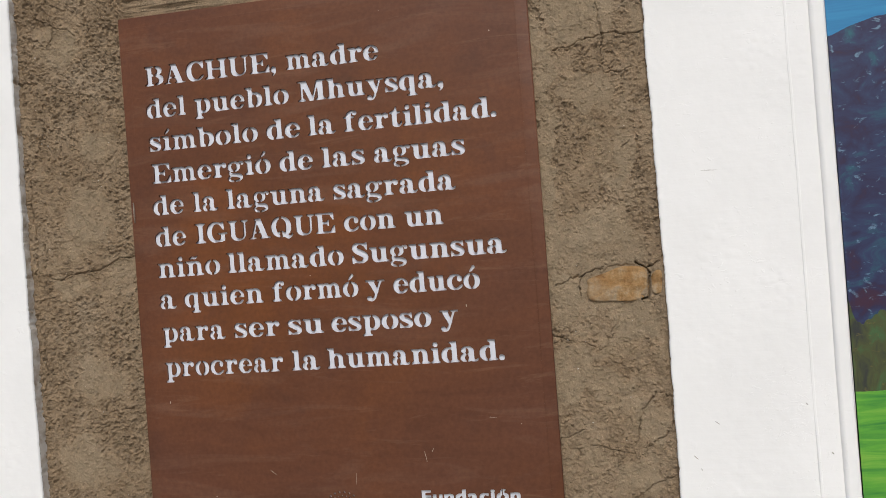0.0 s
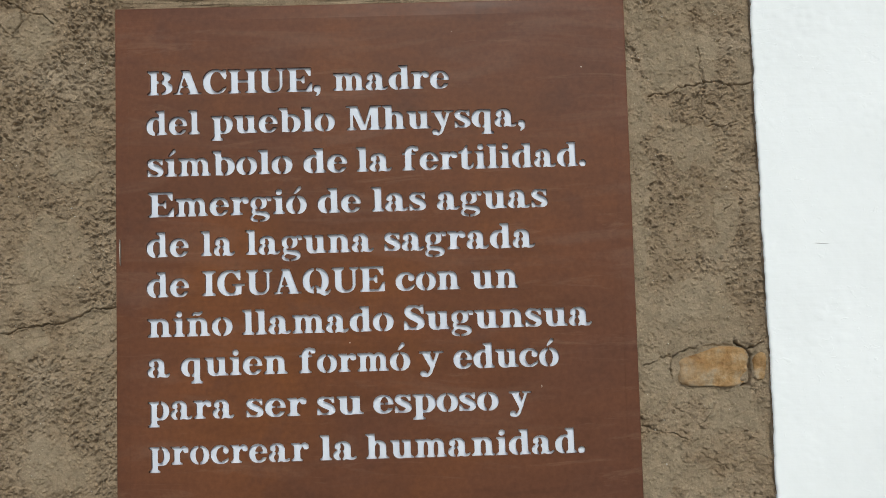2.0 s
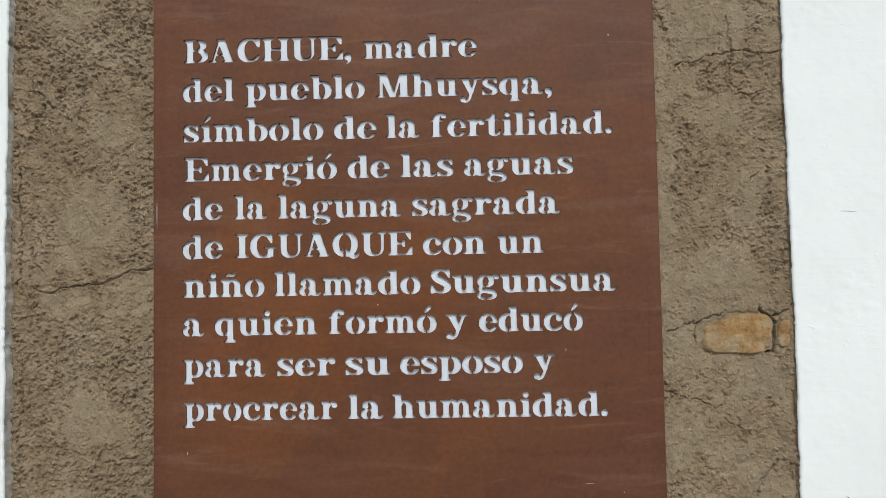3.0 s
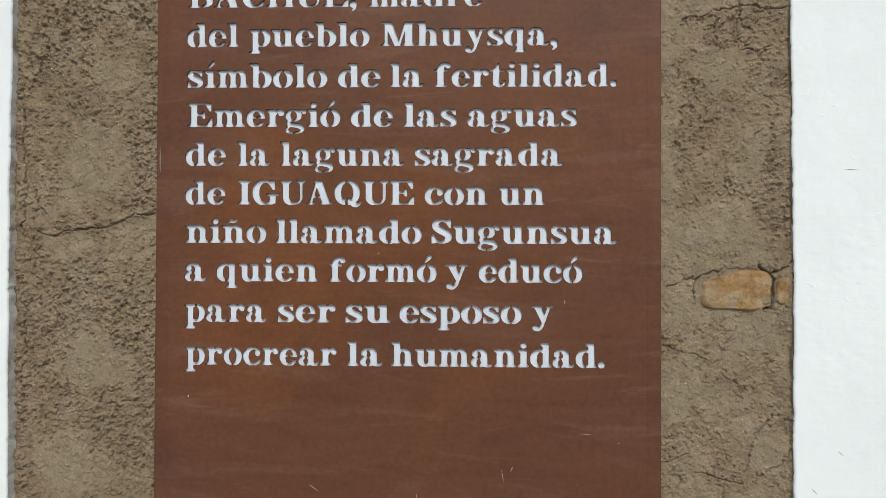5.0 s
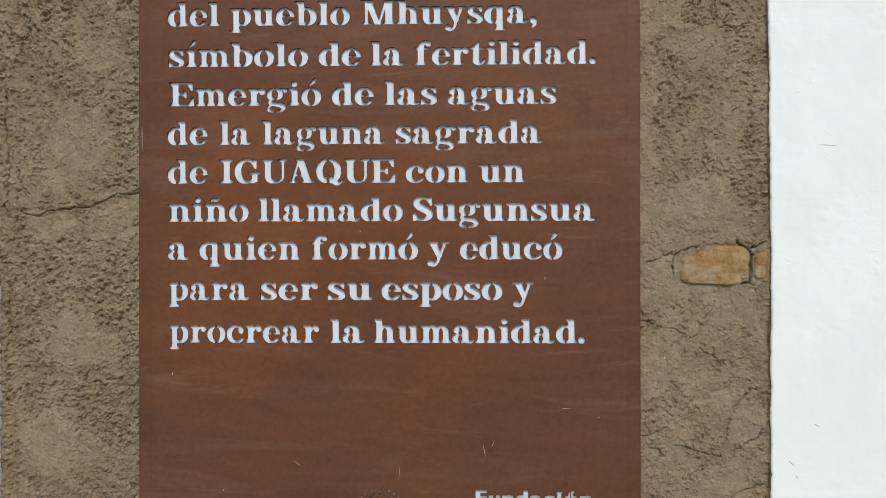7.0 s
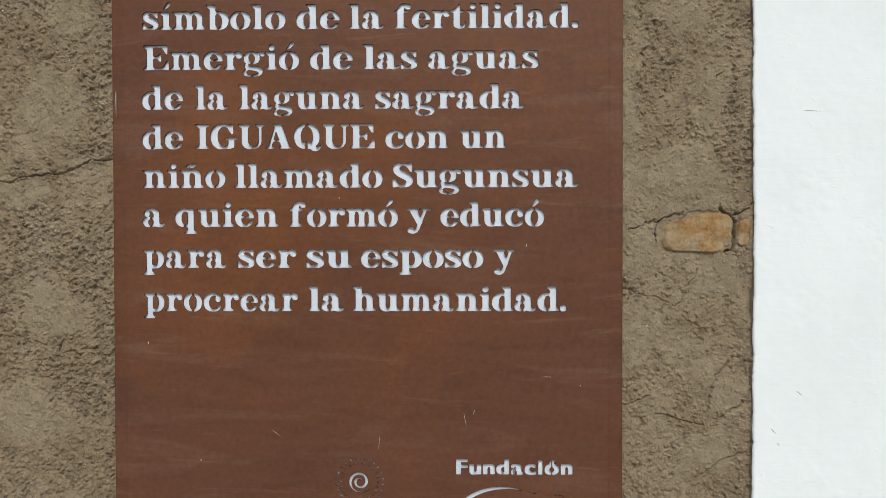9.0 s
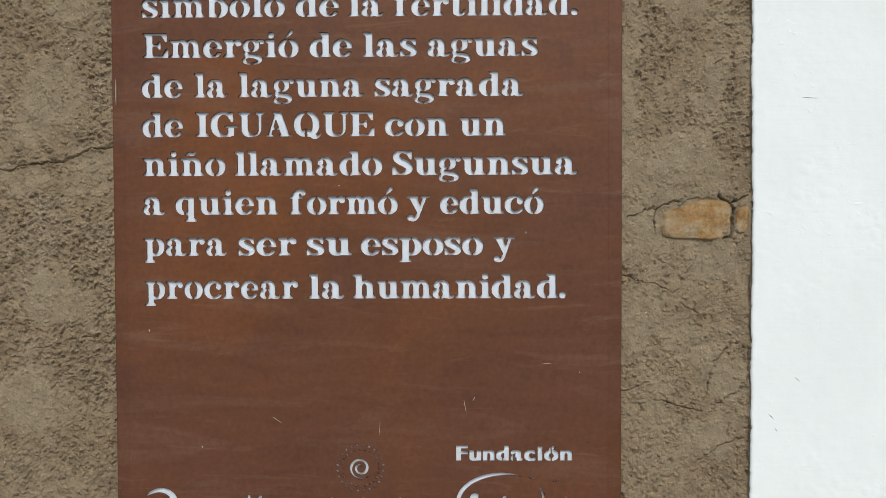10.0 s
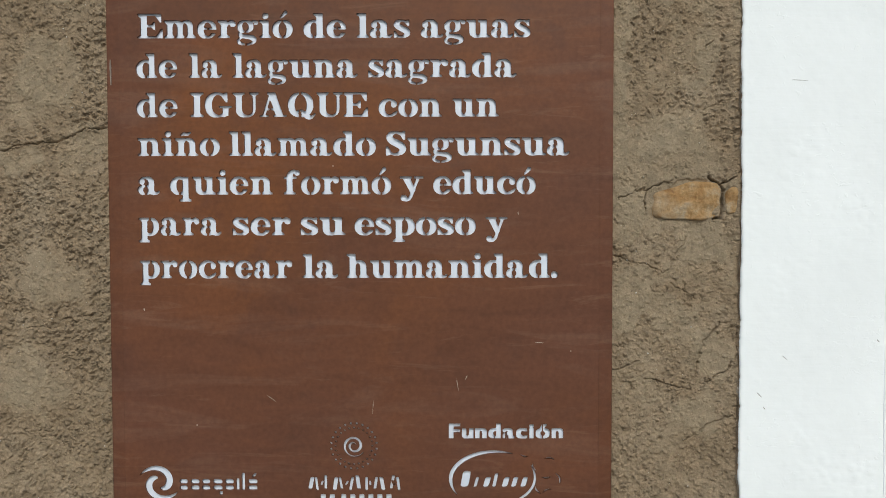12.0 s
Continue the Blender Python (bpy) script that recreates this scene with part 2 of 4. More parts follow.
def box_bm(x0, x1, y0, y1, z0, z1, bevel=0.0):
    bm = bmesh.new()
    bmesh.ops.create_cube(bm, size=1)
    for v in bm.verts:
        v.co = Vector(((x0 + x1) / 2 + v.co.x * (x1 - x0), (y0 + y1) / 2 + v.co.y * (y1 - y0), (z0 + z1) / 2 + v.co.z * (z1 - z0)))
    if bevel:
        bmesh.ops.bevel(bm, geom=bm.edges[:], offset=bevel, segments=2, affect="EDGES")
    return bm


def sheet(xs, zs, depth):
    """A relief sheet over columns xs (one array per row, or one for all) and rows zs; depth gives y."""
    xg = np.broadcast_to(xs, (len(zs), np.shape(xs)[-1]))
    zg = np.broadcast_to(np.asarray(zs)[:, None], xg.shape)
    yg = depth
    verts = np.stack([xg, yg, zg], -1).reshape(-1, 3)
    r, c = xg.shape
    i = (np.arange(r - 1)[:, None] * c + np.arange(c - 1)[None]).ravel()
    faces = np.stack([i, i + 1, i + c + 1, i + c], -1)
    return verts, faces


def value_noise(x, z, cell, seed):
    rng = np.random.RandomState(seed)
    tab = rng.rand(256, 256)
    u, w = x / cell + 1000.0, z / cell + 1000.0
    i, j = np.floor(u).astype(int), np.floor(w).astype(int)
    fu, fw = u - i, w - j
    fu, fw = fu * fu * (3 - 2 * fu), fw * fw * (3 - 2 * fw)
    g = lambda a, b: tab[a % 256, b % 256]
    return ((g(i, j) * (1 - fu) + g(i + 1, j) * fu) * (1 - fw) + (g(i, j + 1) * (1 - fu) + g(i + 1, j + 1) * fu) * fw) * 2 - 1


def fbm(x, z, cell, seed, octaves=4):
    return sum(value_noise(x, z, cell / 2 ** k, seed + k) / 2 ** k for k in range(octaves)) / 1.6


def clods(x, z, cell, seed, share):
    """Rounded lumps of about the cell's size; share of cells that hold one."""
    rng = np.random.RandomState(seed)
    jx, jz, on = rng.rand(256, 256), rng.rand(256, 256), rng.rand(256, 256)
    u, w = x / cell + 1000.0, z / cell + 1000.0
    i, j = np.floor(u).astype(int), np.floor(w).astype(int)
    best = np.zeros_like(u)
    for a in (-1, 0, 1):
        for b in (-1, 0, 1):
            p, q = (i + a) % 256, (j + b) % 256
            size = np.where(on[p, q] < share, 0.35 + 0.4 * on[q, p], 0.01)
            d = np.hypot(u - (i + a + jx[p, q]), w - (j + b + jz[p, q])) / size
            best = np.maximum(best, np.sqrt(np.clip(1 - d * d, 0, 1)) * size)
    return best


def near_line(x, z, pts):
    best = np.full(np.shape(x), 9.0)
    for (ax, az), (bx, bz) in zip(pts, pts[1:]):
        dx, dz = bx - ax, bz - az
        s = np.clip(((x - ax) * dx + (z - az) * dz) / (dx * dx + dz * dz), 0, 1)
        best = np.minimum(best, np.hypot(x - ax - s * dx, z - az - s * dz))
    return best


def bell(x, z, cx, cz, rx, rz):
    return np.exp(-np.abs((x - cx) / rx) ** 2.6 - np.abs((z - cz) / rz) ** 2.6)


# ---- unseen ground, added to bounce daylight, and the wall's core ----
ground = part("ground", box_bm(-800, 800, -800, 800, -0.2, 0.0), GROUND_GREY, None)
tagged(ground, "plain grey ground sheet, added unseen to bounce light onto the wall", "pavement", kind="structure")
core = part("wall_north", box_bm(-3.99, 3.99, 0.046, 0.40, -0.05, 3.195), CORE, None)
tagged(core, "thick earthen wall under white painted plaster", "wall", kind="structure")

# ---- bare earth panel round the plaque ----
MUD_Y = 0.021
CRACKS = (   # (width, depth, path)
    (0.0011, 0.005, ((-0.597, 2.075), (-0.590, 2.045), (-0.556, 2.03), (-0.551, 2.008), (-0.567, 1.986), (-0.600, 2.005))),
    (0.0010, 0.004, ((-0.553, 2.022), (-0.54, 2.018), (-0.522, 2.015), (-0.503, 2.000))),
    (0.0012, 0.004, ((-0.602, 1.52), (-0.587, 1.515), (-0.569, 1.517), (-0.551, 1.523), (-0.523, 1.526), (-0.496, 1.527), (-0.469, 1.537), (-0.441, 1.549), (-0.404, 1.554))),
    (0.0010, 0.003, ((-0.541, 1.229), (-0.509, 1.234), (-0.473, 1.241), (-0.405, 1.252))),
    (0.0009, 0.003, ((-0.60, 1.80), (-0.585, 1.812), (-0.592, 1.835), (-0.610, 1.848))),
    (0.0010, 0.003, ((-0.50, 1.885), (-0.47, 1.872), (-0.45, 1.872), (-0.42, 1.865))),
    (0.0013, 0.006, ((0.416, 1.438), (0.440, 1.447), (0.462, 1.449), (0.498, 1.465))),
    (0.0012, 0.006, ((0.463, 1.449), (0.457, 1.435), (0.458, 1.415))),
    (0.0020, 0.010, ((0.556, 1.466), (0.574, 1.459), (0.581, 1.445), (0.580, 1.420), (0.578, 1.406), (0.566, 1.400))),
    (0.0016, 0.008, ((0.574, 1.459), (0.590, 1.465), (0.606, 1.478))),
    (0.0009, 0.003, ((0.521, 1.375), (0.519, 1.359), (0.505, 1.35), (0.498, 1.323), (0.490, 1.316))),
    (0.0009, 0.003, ((0.500, 1.300), (0.508, 1.291), (0.522, 1.283), (0.539, 1.273))),
    (0.0012, 0.004, ((0.575, 1.240), (0.562, 1.215), (0.544, 1.188), (0.535, 1.143), (0.531, 1.126))),
    (0.0012, 0.005, ((0.531, 1.126), (0.495, 1.134), (0.470, 1.146), (0.455, 1.143))),
    (0.0012, 0.004, ((0.598, 1.22), (0.599, 1.17), (0.580, 1.150), (0.556, 1.142))),
    (0.0014, 0.005, ((0.402, 1.155), (0.427, 1.165), (0.445, 1.172))),
    (0.0012, 0.004, ((0.520, 1.045), (0.545, 1.057), (0.567, 1.07), (0.594, 1.088))),
    (0.0011, 0.004, ((0.402, 1.343), (0.425, 1.340), (0.46, 1.333), (0.488, 1.318))),
    (0.0010, 0.004, ((0.520, 1.935), (0.528, 1.905), (0.526, 1.87), (0.524, 1.845))),
    (0.0011, 0.005, ((0.526, 1.884), (0.548, 1.886), (0.565, 1.878), (0.598, 1.874))),
    (0.0010, 0.004, ((0.44, 1.862), (0.470, 1.866), (0.490, 1.876), (0.526, 1.880))),
    (0.0010, 0.003, ((0.530, 1.812), (0.552, 1.812), (0.575, 1.818))),
    (0.0010, 0.004, ((0.548, 1.672), (0.560, 1.688))),
    (0.0016, 0.007, ((-0.622, 1.72), (-0.628, 1.66), (-0.620, 1.60), (-0.626, 1.52))),
    (0.0014, 0.005, ((-0.606, 1.585), (-0.600, 1.560), (-0.590, 1.548))),
    (0.0014, 0.006, ((-0.628, 1.45), (-0.620, 1.38), (-0.626, 1.30), (-0.622, 1.22))),
)
SMOOTH = (   # trowelled places: x, z, half width, half height
    (0.416, 1.66, 0.019, 0.27), (0.434, 1.280, 0.046, 0.052), (0.566, 1.180, 0.032, 0.050), (0.552, 1.66, 0.024, 0.05), (0.43, 1.40, 0.020, 0.05),
    (-0.47, 1.775, 0.05, 0.028), (-0.555, 1.985, 0.06, 0.05), (-0.50, 1.635, 0.055, 0.065), (-0.49, 1.305, 0.055, 0.045), (-0.56, 1.15, 0.05, 0.05),
    (0.50, 1.785, 0.055, 0.035), (0.545, 1.09, 0.045, 0.035), (0.50, 1.92, 0.065, 0.045), (-0.56, 1.50, 0.05, 0.018), (0.51, 1.525, 0.06, 0.035), (0.55, 1.36, 0.035, 0.03), (0.49, 1.255, 0.05, 0.03),
)


CRUMBLY = (   # places broken into coarse crumbs
    (-0.432, 1.93, 0.030, 0.10), (-0.44, 1.575, 0.045, 0.025), (-0.43, 1.79, 0.03, 0.03), (-0.45, 1.40, 0.06, 0.07), (-0.56, 1.43, 0.06, 0.05), (-0.45, 1.18, 0.05, 0.05), (-0.54, 1.88, 0.05, 0.05),
    (0.445, 1.70, 0.022, 0.14), (0.575, 1.68, 0.022, 0.13), (0.50, 1.60, 0.05, 0.02), (0.425, 1.19, 0.022, 0.045), (0.50, 1.17, 0.03, 0.05), (0.49, 1.36, 0.03, 0.025), (0.55, 1.03, 0.04, 0.04), (0.43, 1.05, 0.02, 0.10), (0.415, 1.93, 0.012, 0.06),
)


def roughness_map(x, z):
    """0 where the trowel left the earth smooth, 1 where it broke into crumbs."""
    smooth = np.zeros_like(x)
    for cx, cz, rx, rz in SMOOTH:
        smooth = np.maximum(smooth, bell(x + 0.024 * fbm(x, z, 0.035, 91), z + 0.026 * fbm(x, z, 0.035, 95), cx, cz, rx, rz))
    stony = bell(x, z, 0.524, 1.433, 0.075, 0.040) + bell(x, z, 0.590, 1.433, 0.010, 0.024)
    patch = fbm(x + 0.02 * fbm(x, z, 0.03, 7), z, 0.075, 5) + 0.45 * fbm(x, z, 0.02, 6, 2)
    rough = np.clip(0.46 + 0.60 * patch + np.where(x < 0, 0.12, -0.08), 0.20, 1.0)
    for cx, cz, rx, rz in CRUMBLY:
        rough = np.maximum(rough, (0.95 if cx < 0 else 0.62) * bell(x + 0.02 * fbm(x, z, 0.03, 92), z + 0.02 * fbm(x, z, 0.03, 93), cx, cz, rx, rz))
    smooth = 1 / (1 + np.exp(-np.clip((smooth - 0.45) / 0.045, -40, 40)))
    return rough * (1 - 0.72 * smooth) * np.clip(1 - 0.75 * stony, 0.2, 1), smooth


def mud_relief(x, z, with_rough=False):
    wx = x + 0.0065 * fbm(x, z, 0.018, 71, 3) + 0.0016 * fbm(x, z, 0.0045, 72, 2)
    wz = z + 0.0065 * fbm(x, z, 0.018, 81, 3) + 0.0016 * fbm(x, z, 0.0045, 82, 2)
    rough, smooth = roughness_map(x, z)
    h = 0.0030 * fbm(x, z, 0.16, 11, 2) + 0.0016 * fbm(x, z, 0.05, 21, 3) + 0.0018 * smooth
    h += rough * (0.0018 * fbm(x, z, 0.016, 31, 3) - 0.0012 * np.clip(np.abs(fbm(x, z, 0.011, 35, 2)), 0, 0.5))
    cx, cz = x + 0.0034 * fbm(x, z, 0.0045, 73, 2), z + 0.0034 * fbm(x, z, 0.0045, 83, 2)
    h += rough ** 1.5 * (0.0034 * clods(cx, cz, 0.0095, 41, 0.30) + 0.0058 * clods(cx, cz, 0.0056, 45, 0.42))
    h += np.clip(rough + 0.25, 0, 1) * 0.0075 * clods(cx, cz, 0.0046, 46, 0.22)
    h -= np.clip(rough + 0.1, 0, 0.8) * 0.0048 * clods(cx, cz, 0.0062, 47, 0.20)
    h += (0.25 + rough) * 0.0011 * fbm(x, z, 0.0034, 43, 2)
    # shallow flakes lost from the skin
    h -= 0.0013 / (1 + np.exp(-np.clip((fbm(x + 0.01 * fbm(x, z, 0.012, 57, 3), z, 0.045, 59, 3) - 0.30) / 0.018, -40, 40)))
    for width, deep, path in CRACKS:
        d = near_line(wx, wz, path)
        h -= 1.35 * deep * np.clip(0.9 + 0.8 * fbm(x, z, 0.03, 79, 2), 0.15, 1.4) * np.exp(-(d / (0.68 * width)) ** 2) - 0.0006 * np.exp(-((d - 0.003) / 0.002) ** 2)
    # laps of plaster: the upper coat ends in a lip
    lap = 1.526 + 0.33 * np.clip(x + 0.50, 0, 0.2) + 0.004 * fbm(x, z, 0.03, 61)
    h += np.where(x < -0.4, 0.0036 / (1 + np.exp(-np.clip((z - lap) / 0.0012, -40, 40))), 0)
    # hollow that holds the stone, small hole
    sx, sz = x + 0.010 * fbm(x, z, 0.022, 75, 3), z + 0.009 * fbm(x, z, 0.020, 77, 3)
    block = (np.abs((sx - 0.5245 - 0.25 * (z - 1.433)) / 0.0535) ** 5 + np.abs((sz - 1.4335 - 0.06 * (x - 0.52)) / 0.0315) ** 5)
    h -= 0.0035 / (1 + np.exp(np.clip((block - 1) * 9, -40, 40)))
    h -= 0.0035 / (1 + np.exp(np.clip((np.abs((x - 0.591) / 0.0085) ** 4 + np.abs((sz - 1.433) / 0.022) ** 4 - 1) * 5, -40, 40)))
    h -= 0.008 * np.exp(-(((x - 0.483) ** 2 + (z - 1.045) ** 2) / 0.0035 ** 2))
    # sinks away along the broken white plaster
    h -= 0.004 * np.exp(-((x - 0.602 - 0.004 * fbm(x, z, 0.05, 65)) / 0.004) ** 2) * np.clip(2.2 * fbm(x, z, 0.06, 67), 0, 1.4)
    h += 0.011 * np.clip((x - 0.545) / 0.05, 0, 1) ** 1.5 + 0.004 * np.exp(-((x - 0.608) / 0.008) ** 2) * np.clip(0.9 - 1.5 * fbm(x, z, 0.10, 69), 0, 1)
    h -= 0.002 * np.exp(-((x + 0.632) / 0.006) ** 2) * np.clip(0.4 + 1.5 * fbm(x, z, 0.10, 68), 0, 1.4)
    return (h, rough) if with_rough else h


def mud_panel():
    xs = np.concatenate([np.arange(-0.655, -0.395, 0.0010), np.linspace(-0.393, 0.393, 24), np.arange(0.395, 0.617, 0.0010)])
    zs = np.concatenate([np.linspace(0.0, 0.90, 40), np.arange(0.903, 2.09, 0.0010), np.linspace(2.093, 3.2, 40)])
    xg, zg = np.meshgrid(xs, zs)
    relief, rough = mud_relief(xg, zg, True)
    verts, faces = sheet(xs, zs, MUD_Y - relief)
    ob = mesh_ob("earth_render", verts, faces, MUD, None, smooth=True)
    ob.data.attributes.new("coarseness", "FLOAT", "POINT").data.foreach_set("value", np.clip(rough, 0, 1).ravel())
    return tagged(ob, "rough brown earth render, cracked, patched and trowelled round the plaque", "earth render", kind="structure")


mud_panel()


# ---- white plaster with broken edges ----
def white_sheet(name, side, edge, far, edge_mat, z0=0.0, z1=3.2):
    """side +1: the sheet runs to +x from its broken edge."""
    zs = np.concatenate([np.linspace(z0, 0.9, 16), np.arange(0.903, 2.12, 0.002), np.linspace(2.125, z1, 16)])
    jag = 0.0045 * fbm(zs, zs * 0 + edge, 0.35, 111, 2) + 0.0016 * fbm(zs, zs * 0 + edge, 0.05, 121, 3) + 0.0030 * np.clip(np.abs(fbm(zs, zs * 0 + edge, 0.012, 131, 3)) - 0.25, 0, 1)
    run = np.concatenate([[0, 0.0, 0.0006, 0.0022], 0.005 + np.arange(0, 0.33, 0.003), np.linspace(0.345, abs(far - edge), 14)])
    drop = np.concatenate([[0.040, 0.004, 0.0014, 0.0003], np.zeros(len(run) - 4)])
    fade = np.clip(1 - run / 0.2, 0, 1)
    xg = edge + side * (run[None] + jag[:, None] * fade[None])
    zg = np.broadcast_to(zs[:, None], xg.shape)
    y = -0.002 + drop[None] - 0.0022 * fbm(xg, zg, 0.22, 141, 2) - 0.0006 * fbm(xg, zg, 0.05, 151, 3)
    y[-1] = 0.06
    y[:, -1] = 0.06
    chips = np.clip(fbm(xg, zg, 0.10, 161, 2) - 0.12, 0, 1)
    y = y - 0.0016 * chips * (clods(xg, zg, 0.011, 171, 0.35) - 0.6 * clods(xg, zg, 0.016, 175, 0.3)) * (run[None] > 0.004)
    keep = 1 if side > 0 else -1
    verts, faces = sheet(xg[:, 1:][:, ::keep], zs, y[:, 1:][:, ::keep])
    ob = mesh_ob(name, verts, faces, WHITE, None, smooth=True)
    tagged(ob, "white painted wall plaster, hand-trowelled, with a ragged broken edge", "wall plaster", kind="structure")
    # the broken thickness of the coat
    n = 7
    rows = []
    for k in range(n):
        f = k / (n - 1)
        rough = 0.0024 * fbm(zs, zs * 0 + f * 0.03 + edge, 0.014, 181, 3) * math.sin(math.pi * min(f * 1.2, 1))
        rows.append((xg[:, 1] - side * (rough + 0.0012 * f * np.clip(fbm(zs, zs * 0, 0.2, 191, 2), -0.2, 1)), y[:, 1] + 0.0006 + f * 0.034))
    verts = np.stack([np.stack([r[0], r[1], zs], -1) for r in rows], 1).reshape(-1, 3).tolist()
    faces = [[a * n + b, a * n + b + 1, (a + 1) * n + b + 1, (a + 1) * n + b] for a in range(len(zs) - 1) for b in range(n - 1)]
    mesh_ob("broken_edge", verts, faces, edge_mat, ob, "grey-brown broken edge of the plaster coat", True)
    return ob


plaster_left = white_sheet("wall_plaster_west", -1, -0.636, -4, PALE_EDGE)
plaster_right = white_sheet("wall_plaster_east", 1, 0.602, 4, BROWN_EDGE)


def sliver(bm, x0, z0, x1, z1, width, y):
    d = Vector((x1 - x0, 0, z1 - z0))
    n = Vector((-d.z, 0, d.x)).normalized() * width / 2
    a = Vector((x0, y, z0))
    vs = [bm.verts.new(p) for p in (a, a + d * 0.35 - n, a + d * 0.75 - n * 0.7, a + d, a + d * 0.7 + n * 0.7, a + d * 0.3 + n)]
    top = [bm.verts.new(v.co + Vector((0, 0.004, 0))) for v in vs]
    bm.faces.new(vs)
    for k in range(6):
        bm.faces.new((vs[k], vs[(k + 1) % 6], top[(k + 1) % 6], top[k]))


for x0, z0, x1, z1, w in ((0.677, 1.6205, 0.705, 1.619, 0.0016), (0.669, 1.185, 0.678, 1.178, 0.0018), (0.629, 1.127, 0.638, 1.118, 0.0022),
                          (0.640, 1.104, 0.643, 1.099, 0.0018), (0.819, 1.211, 0.823, 1.206, 0.0025), (0.855, 1.125, 0.859, 1.121, 0.0028)):
    bm = bmesh.new()
    sliver(bm, x0, z0, x1, z1, w * 0.6, -0.0024 - 0.0022 * float(fbm(np.array([x0]), np.array([z0]), 0.22, 141, 2)[0]) - 0.0006 * float(fbm(np.array([x0]), np.array([z0]), 0.05, 151, 3)[0]))
    part("scratch", bm, INK, plaster_right, "short dark scratch in the paint")


# ---- stone set in the render ----
def embedded_stone(cx, cz, rx, rz, tilt, seed, label):
    rings, seg = 12, 48
    verts, faces = [(0, 0, 0)], []
    for r in range(1, rings + 1):
        for s in range(seg):
            a = 2 * math.pi * s / seg
            f = r / rings
            ca, sa = math.cos(a), math.sin(a)
            square = (abs(ca) ** 5 + abs(sa) ** 5) ** (-1 / 5)
            wob = 1 + 0.10 * noise.noise(Vector((ca * 1.6, sa * 1.6, seed)))
            x, z = f * rx * ca * square * wob, f * rz * sa * square * wob
            z *= 1 - 0.42 * min(1.0, max(0.0, 0.15 - x / rx)) * (1 if z > 0 else 0.25)
            dome = -0.0015 * (1 - f ** 5) + (0.012 if r == rings else 0)
            dome += 0.0048 * noise.noise(Vector((x * 30 + z * 30, z * 60 - x * 15, seed))) + 0.0010 * noise.noise(Vector((x * 160, z * 200, seed)))
            ridge_side = x / rx * 0.75 - z / rz * 0.65 + 0.25
            dome += 0.0006 * max(0.0, ridge_side) + 0.0068 * max(0.0, -ridge_side) + 0.002 * max(0.0, z / rz - 0.35)
            verts.append((x, dome, z))
    for s in range(seg):
        faces.append((0, 1 + (s + 1) % seg, 1 + s))
        for r in range(rings - 1):
            a, b = 1 + r * seg + s, 1 + r * seg + (s + 1) % seg
            faces.append((a, b, b + seg, a + seg))
    ob = mesh_ob("embedded_stone", verts, faces, STONE, None, smooth=True)
    ring = np.array([[cx + 1.35 * rx * math.cos(a), cz + 1.35 * rz * math.sin(a)] for a in np.linspace(0, 6.2, 40)])
    level = float(np.median(mud_relief(ring[:, :1], ring[:, 1:])))
    ob.matrix_world = pose(cx, MUD_Y - level - 0.0030, cz, 0, tilt, 0)
    return tagged(ob, label, "stone")


embedded_stone(0.5225, 1.4310, 0.058, 0.0320, -2, 3.3, "ochre sandstone block showing through the earth render")
embedded_stone(0.591, 1.4325, 0.0095, 0.023, 2, 8.1, "narrow chip of ochre sandstone beside the block")

# crumbs of earth and pale bits of gravel in the render
def scatter(name, count, seed, sizes, mat, label, category, choosy):
    rs = np.random.RandomState(seed)
    unit = bmesh.new()
    bmesh.ops.create_icosphere(unit, subdivisions=1, radius=1)
    shape = np.array([v.co[:] for v in unit.verts])
    tri = np.array([[v.index for v in f.verts] for f in unit.faces])
    unit.free()
    x = np.where(rs.rand(count) < 0.53, rs.uniform(-0.625, -0.404, count), rs.uniform(0.404, 0.598, count))[None]
    z = rs.uniform(0.93, 2.07, count)[None]
    h, rough = mud_relief(x, z, True)
    on = (rs.rand(count) < np.clip(rough[0], 0, 1) ** 2) if choosy else np.ones(count, bool)
    x, z, h = x[0][on], z[0][on], h[0][on]
    n = len(x)
    s = sizes[0] + (sizes[1] - sizes[0]) * rs.rand(n) ** 2.5
    ax = np.stack([s, s * rs.uniform(0.5, 0.9, n), s * rs.uniform(0.6, 1.0, n)], -1)
    pts = (shape[None] * ax[:, None] * rs.uniform(0.55, 1.2, (n, len(shape), 1)))
    a = rs.uniform(0, 6.28, n)[:, None]
    px, pz = pts[..., 0] * np.cos(a) - pts[..., 2] * np.sin(a), pts[..., 0] * np.sin(a) + pts[..., 2] * np.cos(a)
    verts = np.stack([px + x[:, None], pts[..., 1] + (MUD_Y - h - 0.1 * s)[:, None], pz + z[:, None]], -1).reshape(-1, 3)
    faces = (tri[None] + (np.arange(n) * len(shape))[:, None, None]).reshape(-1, 3)
    ob = mesh_ob(name, verts, faces, mat, None)
    ob.data.attributes.new("coarseness", "FLOAT", "POINT").data.foreach_set("value", np.ones(len(verts), np.float32))
    return tagged(ob, label, category, kind="stuff")


scatter("earth_crumbs", 14000, 5, (0.0006, 0.0021), MUD, "loose brown crumbs stuck on the earth render", "crumbs", True)
scatter("gravel", 130, 9, (0.0007, 0.0022), GRIT, "pale gravel grains bedded in the earth render", "gravel", False)

# ---- painted mural in its white border ----
MX0, MX1, MZ0, MZ1 = 0.898, 2.7, 0.55, 2.45
mural = thing("mural", "hand-painted landscape mural of blue mountains above a green meadow", "mural", (MX0, -0.004, MZ0))


